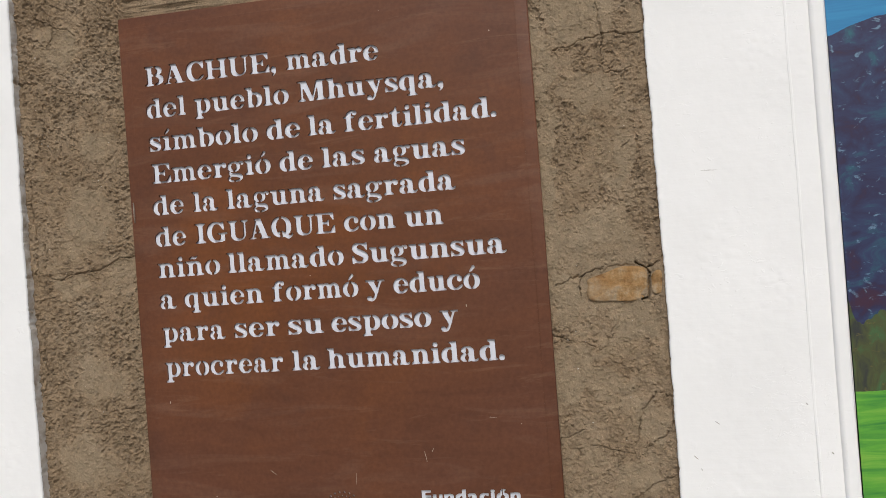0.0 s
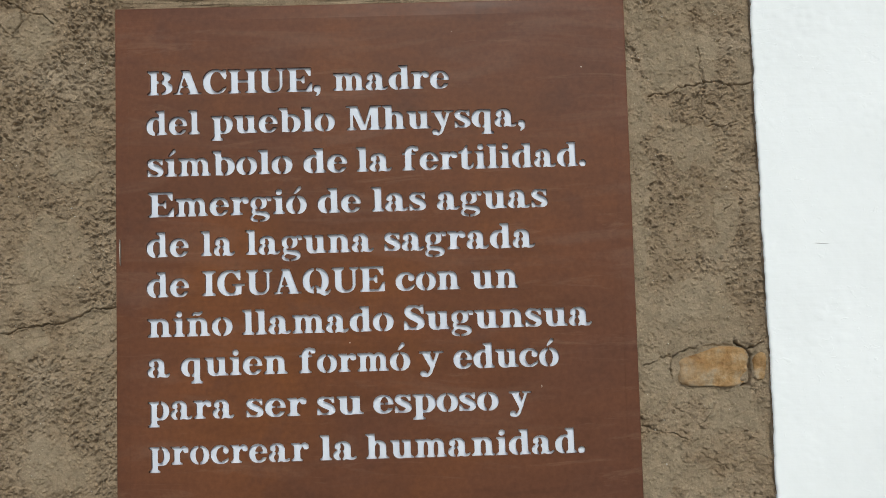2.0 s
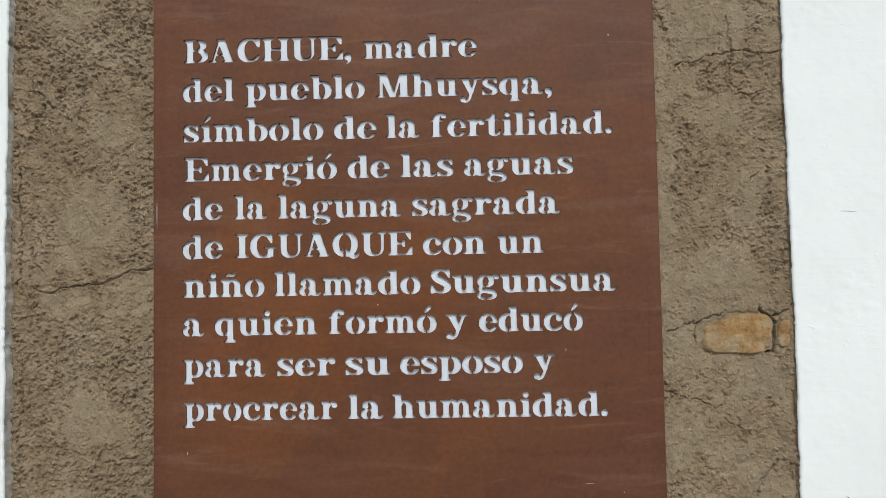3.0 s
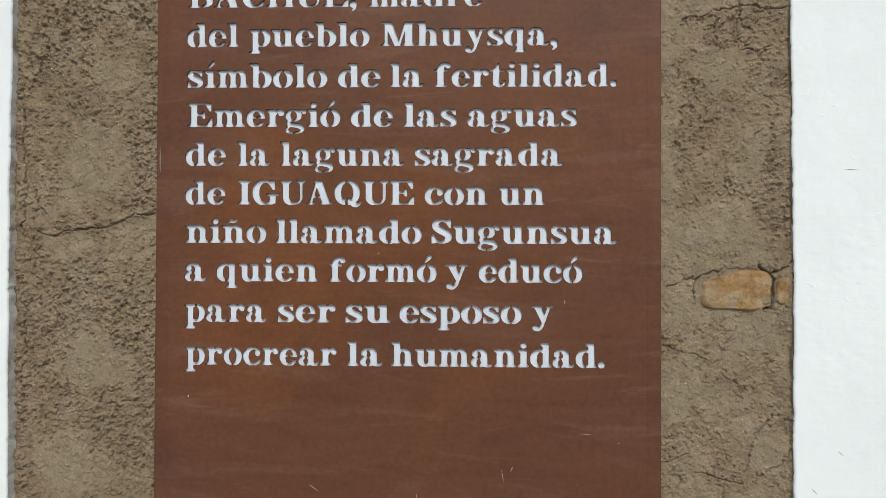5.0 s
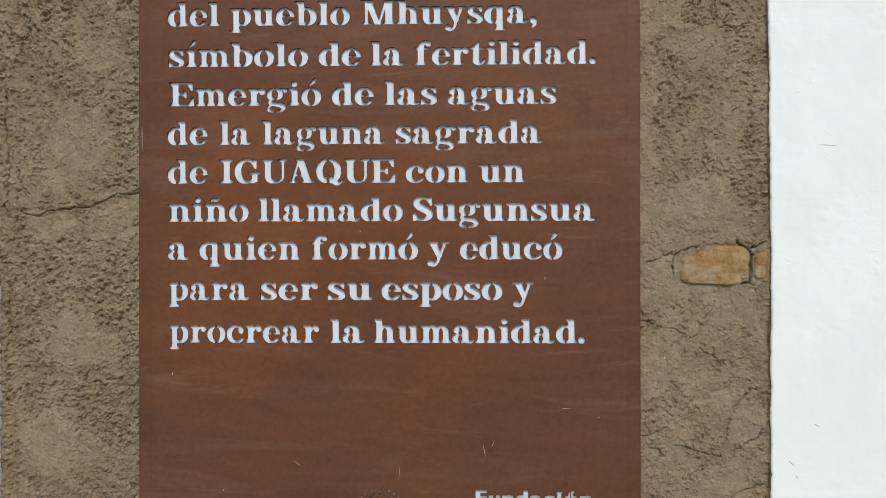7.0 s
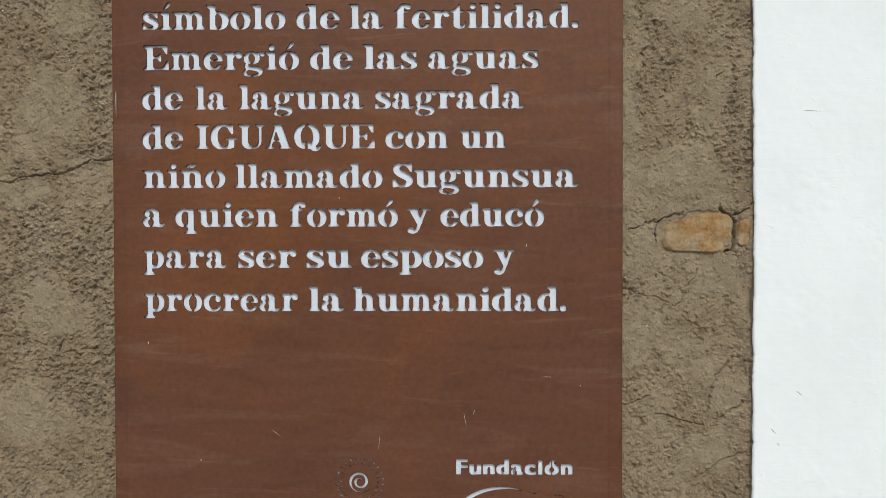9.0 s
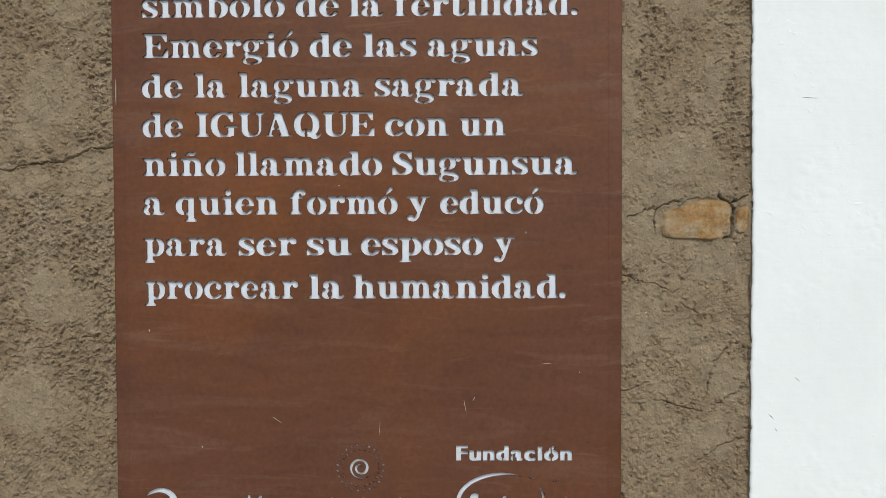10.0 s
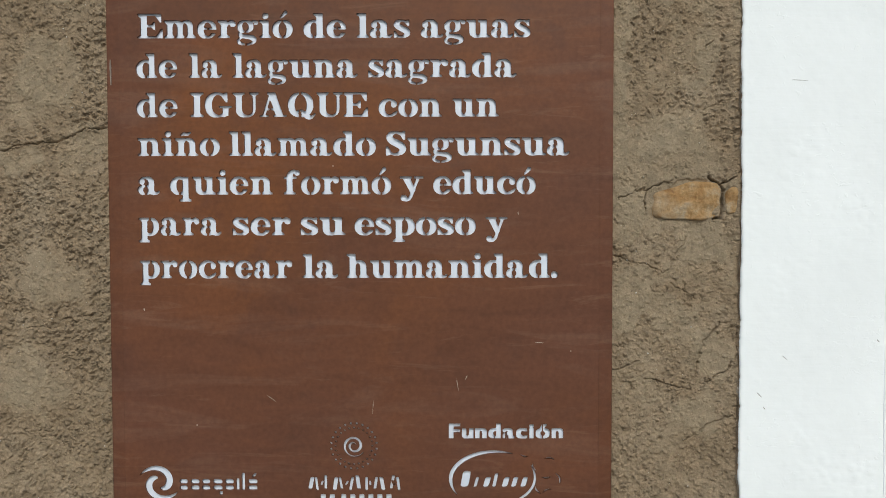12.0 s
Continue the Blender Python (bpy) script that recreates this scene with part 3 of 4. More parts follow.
def paint_layer(name, mat, lift, low, high, label):
    """A coat of paint between two outlines over x, as a thin raised sheet."""
    xs = np.linspace(0, MX1 - MX0, 700)
    zl, zh = low(xs), high(xs)
    front = [(x, -lift, z) for x, z in zip(xs, zl)] + [(x, -lift, z) for x, z in zip(xs, zh)]
    back = [(x, 0.004, z) for x, _, z in front]
    n = len(xs)
    faces = [(i, i + 1, n + i + 1, n + i) for i in range(n - 1)]
    faces += [(2 * n + i, i, n + i, 3 * n + i) for i in (0,)] + [(i, 2 * n + i, 2 * n + i + 1, i + 1) for i in range(n - 1)] + [(n + i, n + i + 1, 3 * n + i + 1, 3 * n + i) for i in range(n - 1)]
    mesh_ob(name, front + back, faces, mat, mural, label)


flat = lambda h: (lambda x: np.full_like(x, h - MZ0))
ridge = lambda x: 1.826 - MZ0 + 0.16 * x + 0.05 * np.sin(x * 3.2) + 0.004 * fbm(x, x * 0, 0.05, 7)
grove = lambda x: 1.338 - MZ0 + 0.03 * fbm(x, x * 0, 0.06, 17) + 0.03 * fbm(x, x * 0, 0.016, 27, 3)
turf = lambda x: 1.228 - MZ0 + 0.003 * fbm(x, x * 0, 0.03, 37)
paint_layer("painted_sky", SKY_PAINT, 0.0010, flat(MZ0), flat(MZ1), "clear blue painted sky")
paint_layer("painted_mountain", HILL_PAINT, 0.0020, flat(MZ0), ridge, "dark blue painted mountain")
paint_layer("painted_grove", TREE_PAINT, 0.0028, flat(MZ0), grove, "olive painted trees")
paint_layer("painted_meadow", MEADOW_PAINT, 0.0036, flat(MZ0), turf, "bright green painted meadow")


def bead(name, x, half, proud, z0, z1):
    """A rounded plaster bead running upright."""
    zs = np.arange(z0, z1, 0.02)
    n = 9
    verts, faces = [], []
    for i, z in enumerate(zs):
        wob = 0.0012 * float(fbm(np.array([z]), np.array([x]), 0.12, 201, 3)[0])
        for k in range(n):
            a = math.pi * k / (n - 1)
            verts.append((x - half * math.cos(a) + wob, 0.002 - (proud + wob) * min(1.0, 1.5 * math.sin(a)), z))
    for i in range(len(zs) - 1):
        for k in range(n - 1):
            faces.append((i * n + k, i * n + k + 1, (i + 1) * n + k + 1, (i + 1) * n + k))
    ob = mesh_ob(name, verts, faces, WHITE, None, smooth=True)
    return tagged(ob, "white painted plaster bead bordering the mural", "trim", kind="structure")


bead("trim_1", 0.884, 0.0135, 0.010, 0.5, 2.5)
bead("trim_2", 0.834, 0.003, 0.0052, 0.5, 2.5)

# ---- lettering cut from the plaque: heavy slab letters, with sans letters from the built-in font ----
CELL = 1 / 72
_glyphs = {}


def spread(mask, nx, ny):
    out = mask.copy()
    for k in range(1, nx + 1):
        out[:, k:] |= mask[:, :-k]
        out[:, :-k] |= mask[:, k:]
    base = out.copy()
    for k in range(1, ny + 1):
        out[k:] |= base[:-k]
        out[:-k] |= base[k:]
    return out


def flood(free, seed):
    while True:
        nxt = seed.copy()
        nxt[1:] |= seed[:-1]
        nxt[:-1] |= seed[1:]
        nxt[:, 1:] |= seed[:, :-1]
        nxt[:, :-1] |= seed[:, 1:]
        nxt &= free
        if (nxt == seed).all():
            return seed
        seed = nxt


def outlines(field, x0, y0):
    """Closed outlines of field > 0.5, by marching over the cells."""
    seg = {}
    f = field - 0.5
    inside = f > 0
    mixed = (inside[:-1, :-1].astype(int) + inside[1:, :-1] + inside[:-1, 1:] + inside[1:, 1:])
    for j, i in np.argwhere((mixed > 0) & (mixed < 4)):
        c = [(j, i), (j, i + 1), (j + 1, i + 1), (j + 1, i)]
        pts = []
        for k in range(4):
            a, b = c[k], c[(k + 1) % 4]
            if inside[a] != inside[b]:
                pts.append(((min(a, b), max(a, b)), inside[a]))
        ins = [p for p, s in pts if s]
        outs = [p for p, s in pts if not s]
        if len(ins) == 2 and pts[0][1]:
            outs = outs[::1]
        for p, q in zip(ins, outs):
            seg[p] = q
    loops = []
    while seg:
        start, cur = next(iter(seg.items()))
        del seg[start]
        chain = [start]
        while cur != start and cur in seg:
            chain.append(cur)
            cur = seg.pop(cur)
        pts = []
        for a, b in chain:
            s = f[a] / (f[a] - f[b])
            pts.append((x0 + CELL * (a[1] + s * (b[1] - a[1])), y0 + CELL * (a[0] + s * (b[0] - a[0]))))
        if len(pts) > 7:
            loops.append(pts)
    return loops


def thin(pts, tol):
    """Drops points that lie on the line between their neighbours."""
    def split(a, b):
        if b <= a + 1:
            return []
        p, q = np.array(pts[a]), np.array(pts[b])
        d = q - p
        n = np.hypot(*d) or 1e-9
        off = np.abs(d[0] * (arr[a + 1:b, 1] - p[1]) - d[1] * (arr[a + 1:b, 0] - p[0])) / n
        k = int(off.argmax())
        if off[k] < tol:
            return []
        k += a + 1
        return split(a, k) + [k] + split(k, b)
    arr = np.array(pts)
    half = len(pts) // 2
    keep = [0] + split(0, half) + [half] + split(half, len(pts) - 1)
    return [pts[k] for k in keep]


def font_triangles(ch):
    cu = bpy.data.curves.new("letter", "FONT")
    cu.body, cu.resolution_u = ch, 8
    ob = new("letter", cu)
    me = bpy.data.meshes.new_from_object(ob.evaluated_get(bpy.context.evaluated_depsgraph_get()))
    me.calc_loop_triangles()
    co = np.array([v.co[:2] for v in me.vertices])
    tris = np.array([[co[i] for i in t.vertices] for t in me.loop_triangles])
    bpy.data.objects.remove(ob)
    bpy.data.curves.remove(cu)
    bpy.data.meshes.remove(me)
    return tris


CAP = float(font_triangles("E")[..., 1].max())


# the slab face, drawn with stems, bowls and strokes; the cap height is 1
GX, GY = np.meshgrid(-0.30 + CELL * np.arange(176), -0.60 + CELL * np.arange(152))
XH, SLAB = 0.72, 0.066


def block(x0, x1, y0, y1):
    return (GX >= x0) & (GX <= x1) & (GY >= y0) & (GY <= y1)


def oval(cx, cy, rx, ry, p=2.15):
    return np.abs((GX - cx) / rx) ** p + np.abs((GY - cy) / ry) ** p < 1


def facet(*pts):
    """A filled polygon."""
    hit = np.zeros(GX.shape, bool)
    for (ax, ay), (bx, by) in zip(pts, pts[1:] + pts[:1]):
        if ay != by:
            hit ^= ((ay > GY) != (by > GY)) & (GX < (bx - ax) * (GY - ay) / (by - ay) + ax)
    return hit


def foot(x0, x1, y, up, l, r):
    """A bracketed serif on the stem between x0 and x1; up is 1 at a base and -1 at a head."""
    v = (GY - y) * up
    slab = (GX >= x0 - l) & (GX <= x1 + r) & (v >= 0) & (v <= SLAB)
    curl = np.clip((SLAB + 0.09 - v) / 0.09, 0, 1) ** 2 * 0.75
    return slab | ((GX >= x0 - l * curl) & (GX <= x1 + r * curl) & (v >= SLAB) & (v <= SLAB + 0.09))


def stem(x0, x1, y0, y1, base=None, head=None):
    m = block(x0, x1, y0, y1)
    if base:
        m |= foot(x0, x1, y0, 1, *base)
    if head:
        m |= foot(x0, x1, y1, -1, *head)
    return m


def stroke(*pts):
    """A swelling stroke through (x, y, half width), smoothed at its joints."""
    p = np.array(pts, float)
    n = len(p)
    ext = np.vstack([2 * p[0] - p[1], p, 2 * p[-1] - p[-2]])
    m = np.zeros(GX.shape, bool)
    for k in range(n - 1):
        a, b, c, d = ext[k:k + 4]
        for f in np.arange(0, 1.001, 0.1):
            q = 0.5 * (2 * b + (c - a) * f + (2 * a - 5 * b + 4 * c - d) * f * f + (3 * b - a - 3 * c + d) * f ** 3)
            m |= (GX - q[0]) ** 2 + (GY - q[1]) ** 2 < max(q[2], 0.01) ** 2
    return m


def arch(xl, xr, wide):
    """Shoulder from a stem's edge xl over to the right stem that ends at xr."""
    outer = oval((xl - 0.12 + xr) / 2, 0.44, (xr - xl + 0.12) / 2, XH + 0.015 - 0.44)
    inner = oval((xl + xr - wide) / 2, 0.44, (xr - wide - xl) / 2, 0.19)
    return (outer & ~inner & (GY >= 0.44) & (GX >= xl - 0.06)) | block(xr - wide, xr, 0, 0.44)


def lobe(x0, x1, y0, y1, side, thin):
    """Bowl bulging to the right of x0."""
    cy, ry = (y0 + y1) / 2, (y1 - y0) / 2
    return oval(x0, cy, x1 - x0, ry, 2.5) & ~oval(x0, cy, x1 - x0 - side, ry - thin, 2.5) & (GX >= x0 - 0.01)


def round_o(cx, cy, rx, ry, side, thin, shift=0.0):
    return oval(cx, cy, rx, ry) & ~oval(cx + shift, cy, rx - side, ry - thin)


def letter_e():
    m = oval(0.40, 0.36, 0.40, 0.375) & ~oval(0.44, 0.36, 0.18, 0.295)
    m &= ~((GX > 0.44) & (GY > 0.20) & (GY < 0.37))
    return m | block(0.22, 0.785, 0.345, 0.415)


def letter_c():
    m = oval(0.42, 0.36, 0.42, 0.375) & ~oval(0.47, 0.36, 0.22, 0.295)
    return (m & ~((GX > 0.50) & (GY > 0.17) & (GY < 0.55))) | oval(0.66, 0.51, 0.125, 0.125) | stroke((0.55, 0.055, 0.045), (0.68, 0.10, 0.04), (0.77, 0.20, 0.03))


def letter_u():
    bow = oval(0.42, 0.28, 0.30, 0.295) & ~oval(0.485, 0.28, 0.115, 0.19) & (GY <= 0.28) & (GX < 0.66)
    return stem(0.12, 0.37, 0.28, XH, None, (0.12, 0)) | bow | stem(0.60, 0.85, 0, XH, (0, 0.13), (0.11, 0))


def letter_a():
    cup = round_o(0.30, 0.19, 0.30, 0.205, 0.19, 0.06, 0.03) & (GX < 0.52)
    roof = stroke((0.12, 0.60, 0.05), (0.22, 0.675, 0.042), (0.36, 0.695, 0.04), (0.48, 0.65, 0.085), (0.565, 0.54, 0.12))
    return cup | roof | oval(0.17, 0.535, 0.12, 0.115) | block(0.45, 0.69, 0.10, 0.55) | stroke((0.58, 0.12, 0.11), (0.68, 0.055, 0.06), (0.80, 0.045, 0.045), (0.90, 0.11, 0.03))


def letter_s(w, h):
    k = 0.86 if h < 0.9 else 1.0
    f = lambda x, y, r: (x * w, y * h, r * k)
    m = stroke(f(0.84, 0.80, 0.04), f(0.68, 0.92, 0.042), f(0.48, 0.955, 0.04), f(0.27, 0.885, 0.09), f(0.20, 0.745, 0.115), f(0.33, 0.61, 0.13), f(0.58, 0.49, 0.14),
               f(0.78, 0.37, 0.13), f(0.82, 0.235, 0.12), f(0.70, 0.10, 0.075), f(0.50, 0.048, 0.042), f(0.28, 0.08, 0.042), f(0.14, 0.22, 0.035))
    return m | facet((0.93 * w, h), (0.93 * w, 0.65 * h), (0.86 * w, 0.65 * h), (0.68 * w, 0.93 * h), (0.86 * w, h)) | facet((0.05 * w, 0), (0.05 * w, 0.37 * h), (0.12 * w, 0.37 * h), (0.32 * w, 0.07 * h), (0.12 * w, 0))


def letter_g():
    m = round_o(0.36, 0.475, 0.34, 0.255, 0.20, 0.06)
    m |= stroke((0.58, 0.62, 0.035), (0.68, 0.685, 0.035), (0.78, 0.68, 0.04)) | oval(0.815, 0.63, 0.085, 0.085)
    return m | stroke((0.20, 0.26, 0.035), (0.12, 0.17, 0.05), (0.20, 0.085, 0.07), (0.42, 0.055, 0.08), (0.64, 0.015, 0.09), (0.74, -0.08, 0.08), (0.66, -0.205, 0.05),
                      (0.40, -0.265, 0.035), (0.15, -0.22, 0.045), (0.06, -0.12, 0.05), (0.14, -0.02, 0.035), (0.26, 0.05, 0.03))


def ring_c(x):
    m = oval(0.52, 0.5, 0.52, 0.515) & ~oval(0.59, 0.5, 0.29, 0.425)
    m &= ~((GX > 0.66) & (GY > 0.24) & (GY < 0.72))
    return m | facet((x, 1.0), (x, 0.62), (x - 0.07, 0.62), (0.70, 0.92), (x - 0.07, 1.0))


ACUTE = lambda x: stroke((x - 0.10, 0.83, 0.022), (x, 0.93, 0.05), (x + 0.10, 1.04, 0.075))
TITTLE = lambda x: oval(x, 0.905, 0.125, 0.12, 2)
LETTERS = {
    "I": lambda: stem(0.15, 0.43, 0, 1, (0.15, 0.15), (0.15, 0.15)),
    "H": lambda: stem(0.12, 0.39, 0, 1, (0.12, 0.12), (0.12, 0.12)) | stem(0.83, 1.10, 0, 1, (0.12, 0.12), (0.12, 0.12)) | block(0.3, 0.9, 0.455, 0.54),
    "U": lambda: stem(0.12, 0.39, 0.32, 1, None, (0.12, 0.12)) | stem(0.88, 0.98, 0.32, 1, None, (0.14, 0.14)) | (oval(0.55, 0.32, 0.43, 0.335) & ~oval(0.635, 0.32, 0.245, 0.25) & (GY <= 0.33)),
    "E": lambda: stem(0.12, 0.39, 0, 1, (0.12, 0), (0.12, 0)) | block(0.2, 1.0, 0.93, 1) | block(0.2, 1.04, 0, 0.07) | block(0.3, 0.72, 0.465, 0.54) | facet((0.73, 0.66), (0.67, 0.66), (0.58, 0.5), (0.67, 0.345), (0.73, 0.345))
    | facet((1.0, 1.0), (1.0, 0.66), (0.94, 0.66), (0.76, 0.94)) | facet((1.05, 0), (1.05, 0.37), (0.99, 0.37), (0.78, 0.06)),
    "B": lambda: stem(0.12, 0.39, 0, 1, (0.12, 0), (0.12, 0)) | lobe(0.38, 0.97, 0.50, 1.0, 0.27, 0.07) | lobe(0.38, 1.04, 0.0, 0.565, 0.28, 0.07),
    "A": lambda: facet((0.36, 1), (0.66, 1), (1.03, 0), (0.72, 0)) | facet((0.42, 0.98), (0.51, 0.98), (0.22, 0.04), (0.12, 0.04)) | block(0, 0.37, 0, SLAB) | block(0.60, 1.17, 0, SLAB) | block(0.24, 0.82, 0.28, 0.355) | block(0.32, 0.6, 0.94, 1),
    "C": lambda: ring_c(0.97) | stroke((0.70, 0.06, 0.05), (0.84, 0.12, 0.045), (0.95, 0.26, 0.03)),
    "G": lambda: ring_c(0.98) | block(0.64, 1.16, 0.385, 0.45) | block(0.78, 1.02, 0.04, 0.42) | block(0.6, 0.9, 0.0, 0.07),
    "Q": lambda: round_o(0.55, 0.5, 0.55, 0.515, 0.28, 0.085) | stroke((0.42, 0.20, 0.05), (0.56, 0.24, 0.06), (0.72, 0.10, 0.08), (0.90, -0.02, 0.085), (1.06, 0.0, 0.05), (1.16, 0.10, 0.03)),
    "S": lambda: letter_s(0.90, 1.0),
    "M": lambda: stem(0.17, 0.27, 0, 1, (0.16, 0.15)) | block(0, 0.4, 0.935, 1) | facet((0.15, 1), (0.46, 1), (0.84, 0), (0.62, 0)) | facet((0.72, 0), (0.81, 0), (1.13, 1), (1.03, 1)) | stem(1.06, 1.34, 0, 1, (0.13, 0.14)) | block(1.02, 1.48, 0.935, 1),
    "l": lambda: stem(0.12, 0.37, 0, 1, (0.12, 0.12), (0.12, 0)),
    "i": lambda: stem(0.12, 0.37, 0, XH, (0.12, 0.12), (0.12, 0)) | TITTLE(0.245),
    "í": lambda: stem(0.12, 0.37, 0, XH, (0.12, 0.12), (0.12, 0)) | ACUTE(0.27),
    "n": lambda: stem(0.12, 0.37, 0, XH, (0.12, 0.08), (0.12, 0)) | arch(0.37, 0.85, 0.25) | foot(0.60, 0.85, 0, 1, 0.08, 0.12),
    "ñ": lambda: LETTERS["n"]() | stroke((0.26, 0.85, 0.03), (0.36, 0.92, 0.05), (0.50, 0.89, 0.055), (0.64, 0.96, 0.03)),
    "h": lambda: stem(0.12, 0.37, 0, 1, (0.12, 0.08), (0.12, 0)) | arch(0.37, 0.85, 0.25) | foot(0.60, 0.85, 0, 1, 0.08, 0.12),
    "m": lambda: stem(0.12, 0.35, 0, XH, (0.12, 0.07), (0.12, 0)) | arch(0.35, 0.78, 0.23) | foot(0.55, 0.78, 0, 1, 0.07, 0.07) | arch(0.78, 1.21, 0.23) | foot(0.98, 1.21, 0, 1, 0.07, 0.12),
    "r": lambda: stem(0.12, 0.37, 0, XH, (0.12, 0.13), (0.12, 0)) | stroke((0.36, 0.48, 0.03), (0.44, 0.62, 0.04), (0.56, 0.69, 0.045), (0.64, 0.66, 0.05)) | oval(0.63, 0.585, 0.125, 0.12),
    "u": letter_u,
    "o": lambda: round_o(0.42, 0.36, 0.42, 0.375, 0.25, 0.07),
    "ó": lambda: LETTERS["o"]() | ACUTE(0.45),
    "c": letter_c,
    "e": letter_e,
    "a": letter_a,
    "b": lambda: stem(0.12, 0.36, 0.0, 1, None, (0.12, 0)) | (oval(0.50, 0.36, 0.41, 0.375) & ~oval(0.475, 0.36, 0.165, 0.29) & (GX > 0.33)),
    "d": lambda: (oval(0.41, 0.36, 0.41, 0.375) & ~oval(0.435, 0.36, 0.165, 0.29) & (GX < 0.58)) | stem(0.54, 0.79, 0, 1, (0, 0.11), (0.13, 0)),
    "p": lambda: stem(0.12, 0.37, -0.29, XH, (0.12, 0.12), (0.12, 0)) | (oval(0.50, 0.36, 0.40, 0.375) & ~oval(0.475, 0.36, 0.165, 0.29) & (GX > 0.34)),
    "q": lambda: (oval(0.41, 0.36, 0.41, 0.375) & ~oval(0.435, 0.36, 0.165, 0.29) & (GX < 0.58)) | stem(0.54, 0.79, -0.29, XH, (0.12, 0.12)),
    "g": letter_g,
    "s": lambda: letter_s(0.72, XH + 0.01),
    "f": lambda: stem(0.12, 0.37, 0, 0.76, (0.12, 0.15)) | stroke((0.245, 0.74, 0.125), (0.30, 0.86, 0.105), (0.40, 0.95, 0.06), (0.52, 0.965, 0.042)) | oval(0.585, 0.885, 0.11, 0.11) | block(0, 0.55, 0.65, XH),
    "t": lambda: block(0.14, 0.39, 0.14, 0.72) | facet((0.02, 0.66), (0.39, 0.66), (0.39, 0.97), (0.33, 0.97), (0.22, 0.80), (0.02, 0.72)) | block(0, 0.58, 0.65, XH) | stroke((0.265, 0.15, 0.125), (0.36, 0.065, 0.08), (0.48, 0.05, 0.055), (0.58, 0.11, 0.035), (0.62, 0.22, 0.028)),
    "y": lambda: facet((0.09, XH), (0.37, XH), (0.60, 0.16), (0.47, 0.0)) | facet((0.70, XH), (0.79, XH), (0.47, -0.14), (0.37, -0.14)) | block(0, 0.46, 0.66, XH) | block(0.57, 0.93, 0.66, XH) | stroke((0.43, -0.09, 0.05), (0.36, -0.20, 0.05), (0.25, -0.245, 0.05), (0.16, -0.22, 0.06)) | oval(0.15, -0.16, 0.12, 0.115),
    ".": lambda: oval(0.135, 0.12, 0.135, 0.135),
    ",": lambda: oval(0.145, 0.12, 0.14, 0.14) | stroke((0.20, 0.08, 0.085), (0.205, -0.05, 0.055), (0.11, -0.17, 0.025)),
}


def slab_mask(ch):
    return spread(LETTERS[ch](), 1, 1), -0.30, -0.60


def sans_mask(ch):
    tris = font_triangles(ch) / CAP
    tris[..., 0] *= 1.12
    x0, y0 = tris[..., 0].min() - 0.6, -0.6
    w, h = int((tris[..., 0].max() - x0 + 0.6) / CELL), int(2.3 / CELL)
    gx, gy = np.meshgrid(x0 + CELL * np.arange(w), y0 + CELL * np.arange(h))
    mask = np.zeros((h, w), bool)
    for (ax, ay), (bx, by), (cx, cy) in tris:
        e1 = (bx - ax) * (gy - ay) - (by - ay) * (gx - ax)
        e2 = (cx - bx) * (gy - by) - (cy - by) * (gx - bx)
        e3 = (ax - cx) * (gy - cy) - (ay - cy) * (gx - cx)
        mask |= ((e1 >= 0) & (e2 >= 0) & (e3 >= 0)) | ((e1 <= 0) & (e2 <= 0) & (e3 <= 0))
    return spread(mask, 6, 4), x0, y0


def glyph(ch, slab=True):
    if (ch, slab) in _glyphs:
        return _glyphs[ch, slab]
    mask, x0, y0 = slab_mask(ch) if slab else sans_mask(ch)
    h = mask.shape[0]
    # counters stay tied to the sheet by thin bridges
    border = np.zeros_like(mask)
    border[0], border[-1], border[:, 0], border[:, -1] = True, True, True, True
    outside = flood(~mask, border & ~mask)
    left = ~mask & ~outside
    while left.any():
        j, i = np.argwhere(left)[0]
        one = np.zeros_like(mask)
        one[j, i] = True
        hole = flood(left, one)
        left &= ~hole
        jj, ii = np.nonzero(hole)
        c = int(ii.mean())
        for ways in ((-1, 1) if ch in "oóQB" else ((1,) if ch in "p" else (-1,))):
            k = jj.min() if ways < 0 else jj.max()
            while not outside[k, c] and 0 < k < h - 1:
                mask[k, c - 1:c + 2] = False
                k += ways
    f = mask.astype(float)
    for _ in range(2):
        p = np.pad(f, 1)
        f = (p[1:-1, 1:-1] * 2 + p[:-2, 1:-1] + p[2:, 1:-1] + p[1:-1, :-2] + p[1:-1, 2:]) / 6
    loops = [thin(l, 0.006) for l in outlines(f, x0, y0)]
    _glyphs[ch, slab] = loops
    return loops


def word(text, x0, x1, base, cap, slab=True):
    """Outlines of a word between x0 and x1 on its base line."""
    loops, pen = [], 0.0
    for ch in text:
        g = glyph(ch, slab)
        lo = min(p[0] for l in g for p in l)
        hi = max(p[0] for l in g for p in l)
        loops += [[(p[0] - lo + pen, p[1]) for p in l] for l in g]
        pen += hi - lo + (0.035 if slab else 0.10)
    wide = max(p[0] for l in loops for p in l)
    sx = (x1 - x0) / wide
    return [[(x0 + p[0] * sx, base + p[1] * cap) for p in l] for l in loops]


